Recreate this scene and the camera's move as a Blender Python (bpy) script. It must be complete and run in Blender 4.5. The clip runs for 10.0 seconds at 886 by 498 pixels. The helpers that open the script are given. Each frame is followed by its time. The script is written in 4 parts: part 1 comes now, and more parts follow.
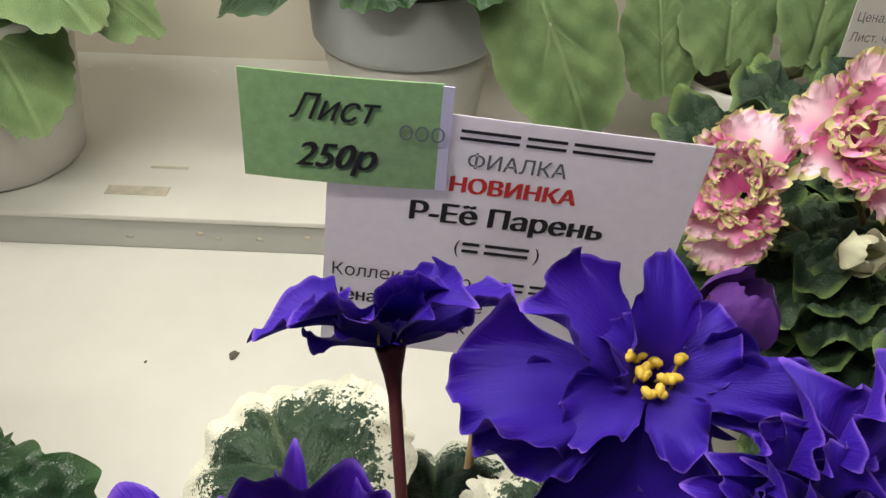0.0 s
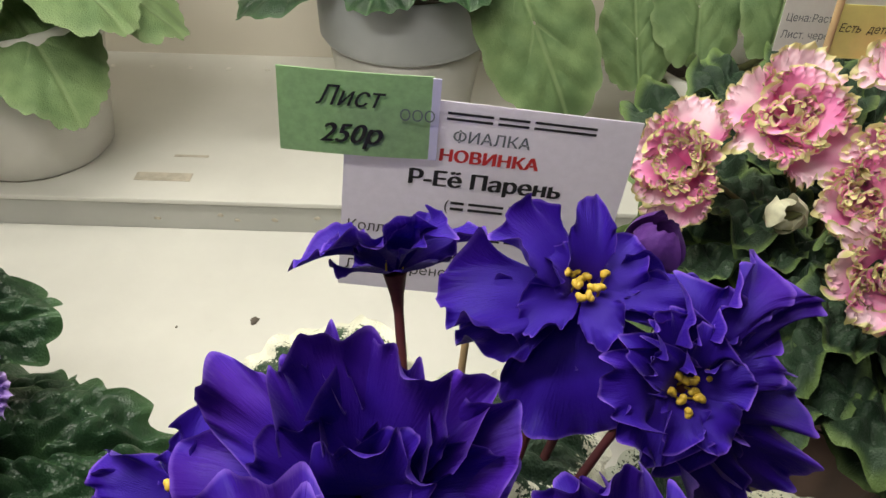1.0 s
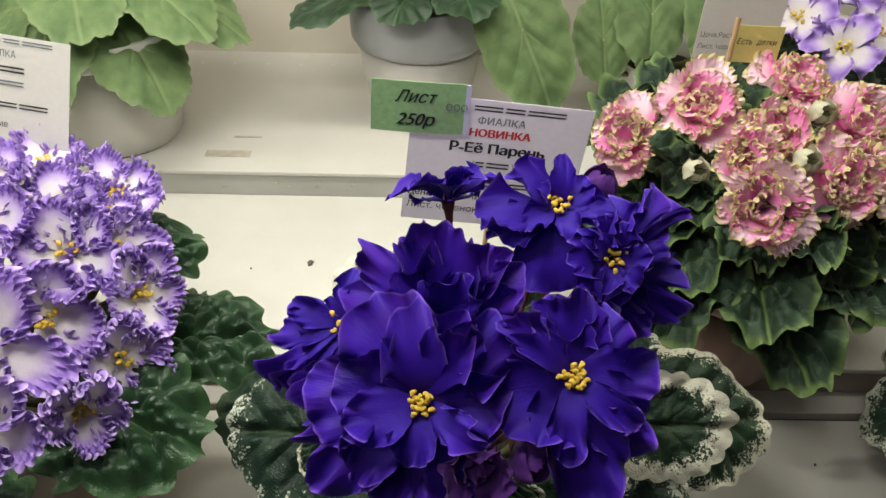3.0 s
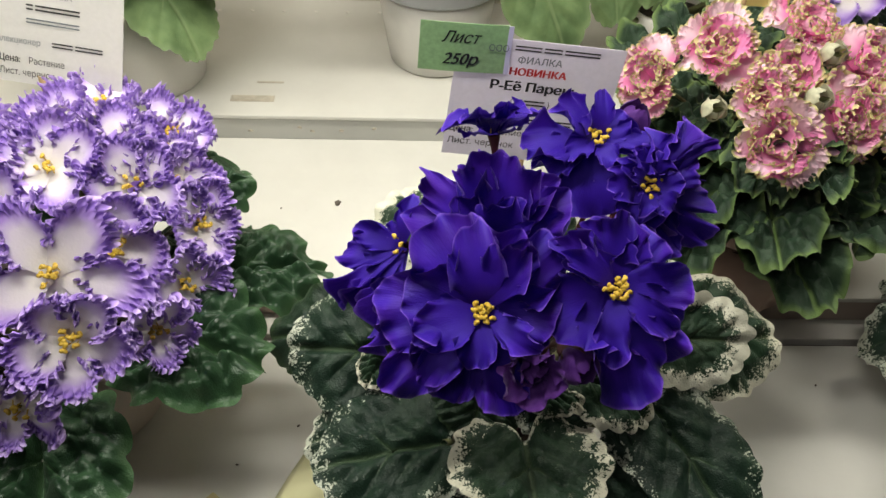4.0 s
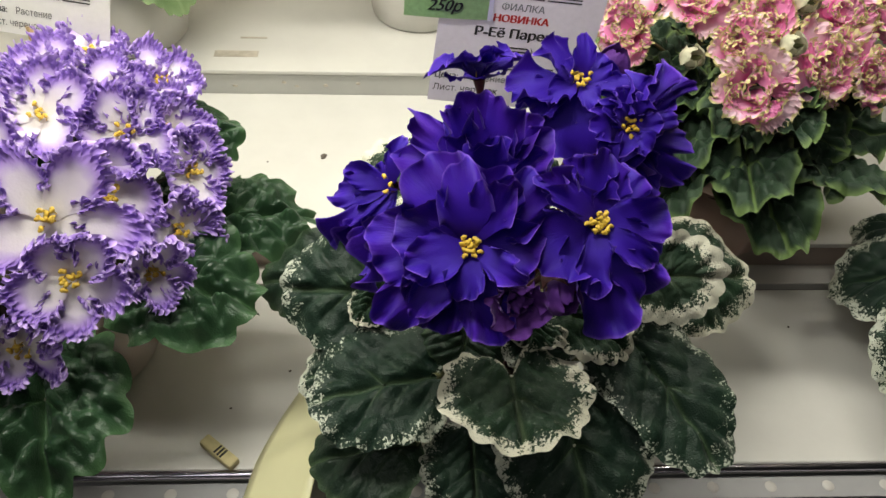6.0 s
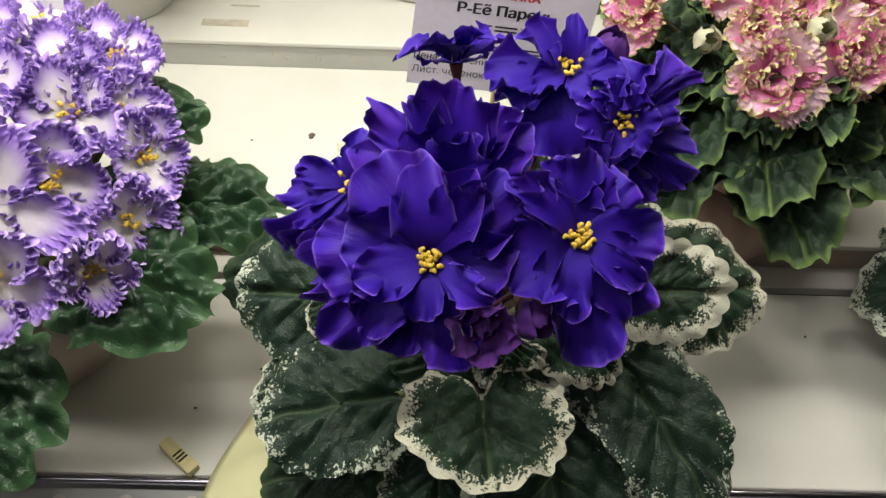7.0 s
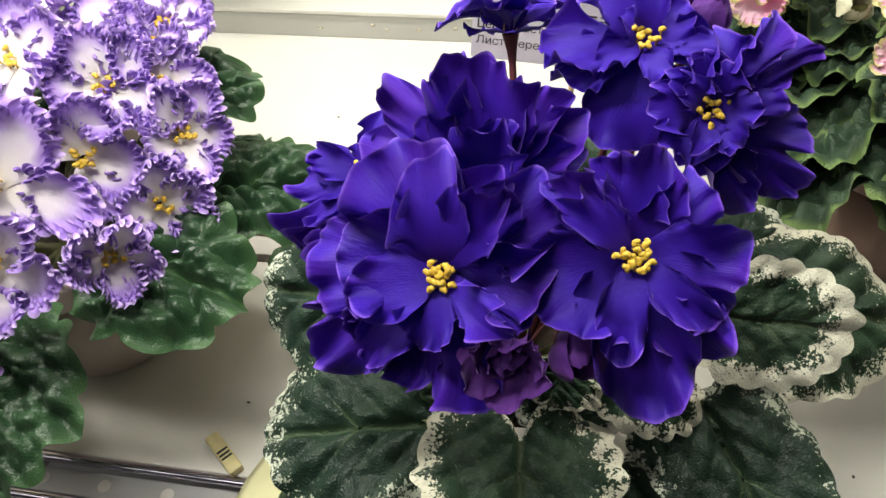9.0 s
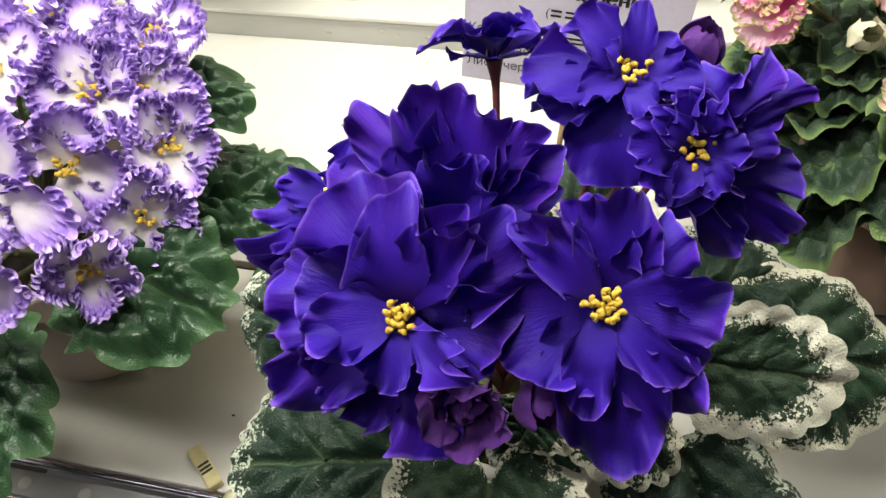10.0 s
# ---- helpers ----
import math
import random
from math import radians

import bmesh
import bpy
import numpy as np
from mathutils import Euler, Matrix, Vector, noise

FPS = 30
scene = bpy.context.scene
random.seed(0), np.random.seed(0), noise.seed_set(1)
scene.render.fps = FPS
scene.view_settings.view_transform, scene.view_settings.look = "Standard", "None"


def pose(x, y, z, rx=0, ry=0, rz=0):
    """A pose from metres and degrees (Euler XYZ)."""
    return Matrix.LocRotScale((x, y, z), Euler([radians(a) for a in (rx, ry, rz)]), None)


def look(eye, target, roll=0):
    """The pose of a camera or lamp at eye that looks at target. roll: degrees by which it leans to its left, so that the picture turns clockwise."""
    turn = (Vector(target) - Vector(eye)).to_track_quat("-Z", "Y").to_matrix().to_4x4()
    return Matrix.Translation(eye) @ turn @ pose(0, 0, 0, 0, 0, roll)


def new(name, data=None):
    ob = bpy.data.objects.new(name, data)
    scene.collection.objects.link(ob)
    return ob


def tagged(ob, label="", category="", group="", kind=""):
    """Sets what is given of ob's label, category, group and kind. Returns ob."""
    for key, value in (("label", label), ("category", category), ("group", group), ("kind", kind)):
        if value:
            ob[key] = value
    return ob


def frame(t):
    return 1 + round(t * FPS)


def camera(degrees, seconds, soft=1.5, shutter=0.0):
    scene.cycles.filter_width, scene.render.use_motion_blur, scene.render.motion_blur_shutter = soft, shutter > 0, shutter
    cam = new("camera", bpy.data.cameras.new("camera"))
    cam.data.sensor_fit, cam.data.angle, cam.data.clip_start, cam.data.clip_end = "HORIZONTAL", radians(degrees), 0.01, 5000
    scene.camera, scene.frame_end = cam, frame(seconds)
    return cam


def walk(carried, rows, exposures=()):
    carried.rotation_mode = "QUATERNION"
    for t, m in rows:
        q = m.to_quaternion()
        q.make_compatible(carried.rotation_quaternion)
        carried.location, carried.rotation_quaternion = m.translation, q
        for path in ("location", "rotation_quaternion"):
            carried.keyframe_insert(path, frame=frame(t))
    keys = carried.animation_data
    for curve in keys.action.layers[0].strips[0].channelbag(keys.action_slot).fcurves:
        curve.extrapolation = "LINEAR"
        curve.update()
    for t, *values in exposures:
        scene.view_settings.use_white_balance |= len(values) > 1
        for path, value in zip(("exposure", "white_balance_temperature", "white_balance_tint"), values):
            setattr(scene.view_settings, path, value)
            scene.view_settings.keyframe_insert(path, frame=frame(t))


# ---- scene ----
cam = camera(57.5, 10.0, soft=1.5)
PATH = [
    (0, (0.012, 0.016, 0.281), (-0.006, 1.584, -0.96), 1.9),
    (0.5, (0.015, 0.001, 0.287), (-0.006, 1.563, -0.962), 1.5),
    (1, (0.015, -0.024, 0.301), (-0.006, 1.535, -0.951), 1.3),
    (1.5, (0.011, -0.051, 0.319), (-0.009, 1.502, -0.941), 1.0),
    (2, (0.011, -0.08, 0.339), (-0.004, 1.466, -0.93), 1.0),
    (3.3, (-0.008, -0.139, 0.368), (0.025, 1.374, -0.939), 1.8),
    (3.5, (-0.013, -0.145, 0.37), (0.029, 1.348, -0.959), 2.0),
    (4, (-0.025, -0.154, 0.373), (0.03, 1.301, -0.998), 2.2),
    (4.5, (-0.03, -0.163, 0.372), (0.041, 1.272, -1.018), 2.6),
    (5, (-0.032, -0.175, 0.376), (0.069, 1.247, -1.027), 3.3),
    (5.5, (-0.033, -0.176, 0.377), (0.075, 1.232, -1.039), 3.2),
    (5.7, (-0.032, -0.175, 0.376), (0.075, 1.231, -1.042), 3.1),
    (7, (-0.005, -0.135, 0.358), (0.032, 1.205, -1.126), 2.8),
    (7.5, (0.006, -0.123, 0.349), (-0.064, 1.199, -1.15), 0.3),
    (8, (0.012, -0.109, 0.338), (-0.169, 1.188, -1.174), -2.7),
    (8.5, (0.021, -0.102, 0.331), (-0.263, 1.172, -1.184), -5.7),
    (9, (0.028, -0.094, 0.329), (-0.303, 1.168, -1.187), -6.5),
    (9.5, (0.035, -0.084, 0.327), (-0.332, 1.166, -1.191), -6.8),
    (10, (0.04, -0.078, 0.328), (-0.352, 1.165, -1.189), -6.5),
]
walk(cam, [(t, look(eye, target, roll)) for t, eye, target, roll in PATH], [(0, -0.1), (2, -0.06), (3.5, 0.05), (5.5, 0.1), (7, 0.26), (8.5, 0.55), (10, 0.64)])


# ---- light ----
world = bpy.data.worlds.new("shop")
scene.world = world
world.use_nodes = True
world.node_tree.nodes["Background"].inputs[0].default_value = (0.75, 0.85, 1.0, 1)
world.node_tree.nodes["Background"].inputs[1].default_value = 0.02


def area_lamp(name, at, size_x, size_y, watts, colour, target):
    data = bpy.data.lights.new(name, "AREA")
    data.shape, data.size, data.size_y, data.energy, data.color = "RECTANGLE", size_x, size_y, watts, colour
    ob = new(name, data)
    ob.matrix_world = look(at, target)
    return ob


# Both tubes are out of view; the short one is added to brighten the front.
LAMP_ROWS = ((-0.12, 0.24, 0.90, 2.65), (-0.12, 0.04, 0.24, 1.2))
for lamp_x, lamp_y, lamp_long, lamp_watts in LAMP_ROWS:
    area_lamp("tube_lamp_light", (lamp_x, lamp_y, 0.468), lamp_long, 0.03, lamp_watts, (1.0, 0.97, 0.86), (lamp_x, lamp_y, 0.0))
# Unseen fill from the front left, added to brighten board, label and petals.
area_lamp("ceiling_lamp_light", (-0.75, -0.85, 1.48), 1.2, 0.6, 5.5, (1.0, 0.97, 0.93), (-0.75, -0.85, -1.0))


# ---- materials ----
class Nodes:
    """A short way to wire a material."""

    def __init__(self, name):
        self.mat = bpy.data.materials.new(name)
        self.mat.use_nodes = True
        self.tree = self.mat.node_tree
        self.bsdf = self.tree.nodes["Principled BSDF"]
        self.out = self.tree.nodes["Material Output"]

    def node(self, kind):
        return self.tree.nodes.new(kind)

    def link(self, a, b):
        self.tree.links.new(a, b)

    def put(self, socket, value):
        if isinstance(value, bpy.types.NodeSocket):
            self.link(value, socket)
        elif isinstance(value, tuple):
            socket.default_value = (*value, 1) if len(value) == 3 else value
        else:
            socket.default_value = value

    def uv(self):
        sep = self.node("ShaderNodeSeparateXYZ")
        self.link(self.node("ShaderNodeTexCoord").outputs["UV"], sep.inputs[0])
        return sep.outputs[0], sep.outputs[1]

    def math(self, op, a, b=0.0, c=0.0):
        n = self.node("ShaderNodeMath")
        n.operation = op
        for sock, value in zip(n.inputs, (a, b, c)):
            self.put(sock, value)
        return n.outputs[0]

    def noise(self, scale, detail=3.0, rough=0.55, coord="Object", stretch=None):
        vec = self.node("ShaderNodeTexCoord").outputs[coord]
        if stretch:
            m = self.node("ShaderNodeMapping")
            m.inputs["Scale"].default_value = stretch
            self.link(vec, m.inputs[0])
            vec = m.outputs[0]
        n = self.node("ShaderNodeTexNoise")
        n.inputs["Scale"].default_value, n.inputs["Detail"].default_value, n.inputs["Roughness"].default_value = scale, detail, rough
        self.link(vec, n.inputs["Vector"])
        return n.outputs[0]

    def ramp(self, fac, *stops):
        n = self.node("ShaderNodeValToRGB")
        els = n.color_ramp.elements
        while len(els) < len(stops):
            els.new(0.5)
        for e, (p, c) in zip(els, stops):
            e.position, e.color = p, (*c, 1)
        self.put(n.inputs[0], fac)
        return n.outputs[0]

    def step(self, value, lo, hi):
        n = self.node("ShaderNodeMapRange")
        n.interpolation_type = "SMOOTHSTEP"
        self.put(n.inputs[0], value)
        n.inputs[1].default_value, n.inputs[2].default_value = lo, hi
        return n.outputs[0]

    def mix(self, fac, a, b):
        n = self.node("ShaderNodeMix")
        n.data_type = "RGBA"
        self.put(n.inputs[0], fac)
        self.put(n.inputs[6], a)
        self.put(n.inputs[7], b)
        return n.outputs[2]

    def bump(self, height, strength, distance):
        n = self.node("ShaderNodeBump")
        n.inputs["Strength"].default_value, n.inputs["Distance"].default_value = strength, distance
        self.link(height, n.inputs["Height"])
        self.link(n.outputs[0], self.bsdf.inputs["Normal"])

    def finish(self, colour, rough=0.5, sheen=0.0, metal=0.0, spec=0.5, tint=(1, 1, 1), thin=0.0):
        b = self.bsdf
        self.put(b.inputs["Base Color"], colour)
        self.put(b.inputs["Roughness"], rough)
        b.inputs["Metallic"].default_value = metal
        b.inputs["Specular IOR Level"].default_value = spec
        b.inputs["Sheen Weight"].default_value = sheen
        b.inputs["Sheen Roughness"].default_value = 0.4
        b.inputs["Sheen Tint"].default_value = (*tint, 1)
        if thin:
            t = self.node("ShaderNodeBsdfTranslucent")
            self.put(t.inputs[0], colour)
            m = self.node("ShaderNodeMixShader")
            m.inputs[0].default_value = thin
            self.link(b.outputs[0], m.inputs[1])
            self.link(t.outputs[0], m.inputs[2])
            self.link(m.outputs[0], self.out.inputs[0])
        return self.mat


def rim_of(k, sides=(0.1, 0.5)):
    """0 at the middle of a petal, 1 at its free edge."""
    x, y = k.uv()
    across = k.math("ABSOLUTE", k.math("SUBTRACT", k.math("MULTIPLY", x, 2.0), 1.0))
    return k.math("MAXIMUM", y, k.math("MULTIPLY", across, k.step(y, *sides))), y


def make_violet():
    k = Nodes("violet_petal")
    rim, y = rim_of(k)
    n = k.noise(90, 4)
    body = k.ramp(n, (0.25, (0.022, 0.0042, 0.23)), (0.75, (0.038, 0.0080, 0.35)))
    streak = k.noise(12, 3, coord="UV", stretch=(14, 1.0, 1))
    body = k.mix(k.math("MULTIPLY", k.step(streak, 0.5, 0.8), 0.15), body, (0.075, 0.013, 0.33))
    body = k.mix(k.math("MULTIPLY", k.step(k.noise(30, 2), 0.45, 0.7), 0.5), body, (0.080, 0.013, 0.30))
    # A random darker tone for each petal stands in for shading between petals.
    petal_shade = k.node("ShaderNodeObjectInfo").outputs["Random"]
    body = k.mix(k.math("MULTIPLY", petal_shade, 0.4), body, (0.017, 0.0018, 0.19))
    # Thin pale rim: light caught by the upturned edge, put into the colour.
    edge = k.step(k.math("ADD", rim, k.math("MULTIPLY", n, 0.06)), 1.0, 1.035)
    col = k.mix(k.math("MULTIPLY", edge, 0.75), body, (0.19, 0.09, 0.56))
    veins = k.noise(9, 3, coord="UV", stretch=(9, 0.7, 1))
    k.bump(k.math("ADD", k.math("MULTIPLY", k.noise(900, 2), 0.35), k.math("ADD", k.math("MULTIPLY", veins, 0.9), k.math("MULTIPLY", k.noise(160, 3), 0.7))), 0.35, 0.0010)
    return k.finish(col, 0.55, 0.10, 0, 0.2, (0.62, 0.42, 1.0), 0.07)


def make_bud():
    k = Nodes("bud_petal")
    rim, y = rim_of(k)
    col = k.ramp(k.noise(120, 4), (0.3, (0.050, 0.010, 0.13)), (0.7, (0.120, 0.035, 0.24)))
    k.bump(k.noise(800, 2), 0.3, 0.0006)
    return k.finish(col, 0.7, 0.2, 0, 0.2, (0.8, 0.6, 1.0), 0.1)


def make_white_violet():
    k = Nodes("white_petal_with_violet_frill")
    rim, y = rim_of(k, (0.30, 0.85))
    n = k.noise(140, 4)
    wob = k.math("ADD", rim, k.math("MULTIPLY", k.math("SUBTRACT", n, 0.5), 0.20))
    col = k.ramp(wob, (0.0, (0.68, 0.64, 0.57)), (0.30, (0.68, 0.64, 0.64)), (0.58, (0.66, 0.60, 0.69)),
                 (0.76, (0.42, 0.29, 0.65)), (0.88, (0.27, 0.15, 0.55)), (0.96, (0.36, 0.23, 0.63)), (1.0, (0.54, 0.41, 0.75)))
    k.bump(k.noise(700, 2), 0.25, 0.0006)
    return k.finish(col, 0.6, 0.2, 0, 0.3, (0.9, 0.85, 1.0), 0.15)


def make_pink():
    k = Nodes("pink_petal_with_green_frill")
    rim, y = rim_of(k, (0.30, 0.85))
    n = k.noise(130, 4)
    wob = k.math("ADD", rim, k.math("MULTIPLY", k.math("SUBTRACT", n, 0.5), 0.16))
    patch = k.step(k.noise(45, 2), 0.42, 0.64)
    body = k.mix(patch, (0.90, 0.30, 0.60), (0.96, 0.70, 0.81))
    edge = k.ramp(n, (0.3, (0.54, 0.52, 0.18)), (0.7, (0.76, 0.68, 0.38)))
    col = k.mix(k.step(wob, 0.935, 0.975), body, edge)
    k.bump(k.noise(700, 2), 0.25, 0.0006)
    return k.finish(col, 0.6, 0.2, 0, 0.3, (1.0, 0.9, 0.95), 0.28)


def make_leaf(name, dark, light, vein, cream=None, cover=0.0, rough=0.37, spec=0.22, hair=0.4):
    """UV holds x as the distance from the middle to the rim and y as the share of the vein pattern."""
    k = Nodes(name)
    r, v = k.uv()
    n = k.noise(55, 4)
    col = k.mix(k.step(n, 0.3, 0.7), dark, light)
    col = k.mix(k.math("MULTIPLY", k.step(v, 0.55, 0.95), 0.55), col, vein)
    if cream:
        fleck = k.math("ADD", k.math("MULTIPLY", k.noise(850, 3, 0.7), 0.6), k.math("MULTIPLY", k.noise(230, 2, 0.6), 0.4))
        zone = k.math("ADD", k.math("MULTIPLY", k.step(r, 0.40, 1.04), 0.60), k.math("MULTIPLY", k.math("SUBTRACT", k.noise(40, 2), 0.5), 0.5))
        zone = k.math("ADD", zone, k.math("MULTIPLY", k.step(r, 0.88, 1.02), max(0.0, 1.7 * (cover - 0.2))))
        level = k.math("ADD", k.math("MULTIPLY", k.math("SUBTRACT", fleck, 0.5), 2.0), zone)
        sure = k.step(level, 0.79 - cover, 0.85 - cover)
        col = k.mix(sure, col, cream)
    else:
        col = k.mix(k.math("MULTIPLY", k.step(r, 0.88, 1.02), 0.6), col, vein)
    vor = k.node("ShaderNodeTexVoronoi")
    vor.inputs["Scale"].default_value = 1300
    k.link(k.node("ShaderNodeTexCoord").outputs["Object"], vor.inputs["Vector"])
    k.bump(vor.outputs["Distance"], hair, 0.0008)
    return k.finish(col, k.math("ADD", k.math("MULTIPLY", n, 0.25), rough - 0.1), 0.06, 0, spec, (0.9, 1.0, 0.9), 0.06)


def make_plain(name, colour, rough=0.5, vary=0.15, scale=25, metal=0.0, bump=0.0, spec=0.5, thin=0.0):
    k = Nodes(name)
    lo = tuple(c * (1 - vary) for c in colour)
    col = k.ramp(k.noise(scale, 5, 0.6), (0.35, lo), (0.65, colour))
    if bump:
        k.bump(k.noise(scale * 18, 3), bump, 0.0006)
    return k.finish(col, rough, 0, metal, spec, (1, 1, 1), thin)


def make_tread(name="white_laminate", tone=1.0):
    k = Nodes(name)
    col = k.ramp(k.noise(6, 6, 0.65), (0.35, (0.55 * tone, 0.54 * tone, 0.50 * tone)), (0.65, (0.63 * tone, 0.62 * tone, 0.575 * tone)))
    dust = k.step(k.noise(160, 4, 0.7), 0.66, 0.78)
    col = k.mix(k.math("MULTIPLY", dust, 0.12), col, (0.35, 0.30, 0.24))
    k.bump(k.noise(500, 2), 0.05, 0.0005)
    return k.finish(col, k.math("ADD", k.math("MULTIPLY", k.noise(9, 4), 0.18), 0.30), 0, 0, 0.5)


PALE_BUD = make_plain("pale_green_bud", (0.62, 0.61, 0.44), 0.6, 0.3, 160, thin=0.2)
VIOLET, BUD, WHITE_VIOLET, PINK = make_violet(), make_bud(), make_white_violet(), make_pink()
LEAF_VAR = make_leaf("variegated_leaf", (0.006, 0.017, 0.011), (0.018, 0.038, 0.023), (0.055, 0.090, 0.042), (0.44, 0.46, 0.38), 0.25, 0.44)
LEAF_FLECK = make_leaf("flecked_leaf", (0.006, 0.017, 0.011), (0.018, 0.038, 0.023), (0.055, 0.090, 0.042), (0.40, 0.43, 0.35), 0.20)
LEAF_CREAM = make_leaf("cream_edged_leaf", (0.009, 0.024, 0.013), (0.024, 0.050, 0.026), (0.06, 0.085, 0.04), (0.56, 0.55, 0.44), 0.28)
LEAF_DARK = make_leaf("dark_leaf", (0.009, 0.030, 0.012), (0.026, 0.066, 0.028), (0.06, 0.13, 0.05), None, 0, 0.34, 0.45, 0.35)
LEAF_MID = make_leaf("wavy_leaf", (0.010, 0.026, 0.014), (0.042, 0.074, 0.042), (0.20, 0.30, 0.09), None, 0, 0.42)
LEAF_PALE = make_leaf("pale_leaf", (0.10, 0.165, 0.068), (0.17, 0.25, 0.105), (0.23, 0.31, 0.15), None, 0, 0.55)
LEAF_DEEP = make_leaf("deep_green_leaf", (0.008, 0.020, 0.012), (0.022, 0.045, 0.024), (0.05, 0.085, 0.036), None, 0, 0.40, 0.32)
LEAF_WHITE = make_leaf("broad_cream_edged_leaf", (0.014, 0.034, 0.020), (0.045, 0.075, 0.045), (0.08, 0.11, 0.06), (0.62, 0.61, 0.50), 0.47)
STEM_RED = make_plain("red_stalk", (0.10, 0.020, 0.024), 0.6, 0.4, 120)
STEM_GREEN = make_plain("green_stalk", (0.16, 0.17, 0.07), 0.6, 0.4, 120)
STAMEN = make_plain("stamen", (0.72, 0.48, 0.05), 0.5, 0.35, 300)
TREAD = make_tread()
# Same laminate, tone raised in place of missing light on the front board.
TREAD_FRONT = make_tread("light_boosted_laminate", 1.12)
RISER = make_plain("grey_riser", (0.44, 0.44, 0.41), 0.45, 0.12, 14)
# Browner and darker than the boards and the back riser.
STRIP = make_plain("brownish_strip", (0.36, 0.29, 0.25), 0.5, 0.15, 14)
LIP = make_plain("pale_lip", (0.58, 0.56, 0.52), 0.45, 0.1, 14)
GAP = make_plain("dark_gap", (0.05, 0.025, 0.02), 0.8, 0.3, 60)
WALL = make_plain("beige_wall", (0.58, 0.54, 0.46), 0.6, 0.08, 5)
CHROME = make_plain("chrome", (0.62, 0.58, 0.66), 0.16, 0.2, 40, 1.0)
STEEL = make_plain("grey_painted_steel", (0.36, 0.36, 0.36), 0.4, 0.12, 30)
POT_WHITE = make_plain("white_pot", (0.84, 0.82, 0.77), 0.4, 0.08, 20, thin=0.3)
POT_GREY = make_plain("grey_pot_rim", (0.52, 0.54, 0.56), 0.4, 0.1, 20, thin=0.25)
POT_PINK = make_plain("pale_pink_pot", (0.80, 0.70, 0.65), 0.4, 0.1, 20, thin=0.3)
POT_BROWN = make_plain("brown_pot", (0.30, 0.19, 0.15), 0.5, 0.15, 40)
SOIL = make_plain("soil", (0.05, 0.035, 0.025), 0.9, 0.5, 150, bump=0.8)
# The lavender tint puts the shade on the main label into its colour.
PAPER_SHADED = make_plain("shade_tinted_paper", (0.80, 0.77, 0.85), 0.65, 0.05, 400, bump=0.15, thin=0.5)
PAPER_WHITE = make_plain("bright_white_paper", (0.82, 0.81, 0.79), 0.6, 0.04, 400, bump=0.1, thin=0.5)
PAPER_YELLOW = make_plain("yellow_paper", (0.82, 0.76, 0.30), 0.65, 0.05, 300, thin=0.4)
STICKER = make_plain("green_sticker", (0.38, 0.58, 0.31), 0.55, 0.18, 420, bump=0.2, thin=0.35)
TAPE = make_plain("tape", (0.55, 0.53, 0.72), 0.25, 0.05, 300)
INK = make_plain("black_ink", (0.012, 0.012, 0.014), 0.6, 0.1)
INK_GREY = make_plain("grey_ink", (0.14, 0.16, 0.18), 0.6, 0.1)
INK_RED = make_plain("red_ink", (0.55, 0.03, 0.03), 0.6, 0.1)
WOOD = make_plain("pale_wood", (0.55, 0.38, 0.20), 0.6, 0.2, 90)
CREAM = make_plain("cream_plastic", (0.80, 0.78, 0.48), 0.28, 0.06, 12, thin=0.2)
BUTT = make_plain("cream_stub", (0.66, 0.58, 0.30), 0.6, 0.12, 200)
SPECK = make_plain("dark_speck", (0.12, 0.10, 0.08), 0.9, 0.3, 500)
STAIN = make_plain("brown_stain", (0.52, 0.47, 0.38), 0.6, 0.3, 160)
PLASTER = make_plain("plaster", (0.45, 0.45, 0.45), 0.8, 0.1, 3)


# ---- mesh tools ----
def part(name, mesh, mat, parent=None, label="", m=None):
    ob = new(name, mesh)
    if mat:
        mesh.materials.append(mat)
    if m is not None:
        ob.matrix_basis = m
    if parent:
        ob.parent = parent
    if label:
        ob["label"] = label
    return ob


def grid_mesh(points, uvs, closed=False):
    """A smooth sheet from an array of rows x columns x 3."""
    nu, nv = points.shape[:2]
    idx = np.arange(nu * nv).reshape(nu, nv)
    nxt = np.roll(idx, -1, axis=1) if closed else idx[:, 1:]
    cur = idx if closed else idx[:, :-1]
    faces = np.stack([cur[:-1], nxt[:-1], nxt[1:], cur[1:]], axis=-1).reshape(-1, 4)
    me = bpy.data.meshes.new("sheet")
    me.from_pydata(points.reshape(-1, 3).tolist(), [], faces.tolist())
    layer = me.uv_layers.new(name="UVMap")
    flat = uvs.reshape(-1, 2)[faces.reshape(-1)]
    layer.data.foreach_set("uv", flat.astype(np.float32).ravel())
    me.polygons.foreach_set("use_smooth", np.ones(len(me.polygons), dtype=bool))
    return me


def bm_mesh(bm, smooth=False):
    me = bpy.data.meshes.new("solid")
    bm.to_mesh(me)
    bm.free()
    if smooth:
        me.polygons.foreach_set("use_smooth", np.ones(len(me.polygons), dtype=bool))
    return me


def box_mesh(x0, x1, y0, y1, z0, z1, bevel=0.0):
    bm = bmesh.new()
    bmesh.ops.create_cube(bm, size=1.0, matrix=Matrix.Translation(((x0 + x1) / 2, (y0 + y1) / 2, (z0 + z1) / 2)) @ Matrix.Diagonal((x1 - x0, y1 - y0, z1 - z0, 1)))
    if bevel:
        bmesh.ops.bevel(bm, geom=bm.edges[:], offset=bevel, segments=2, affect="EDGES", profile=0.6)
    return bm_mesh(bm)


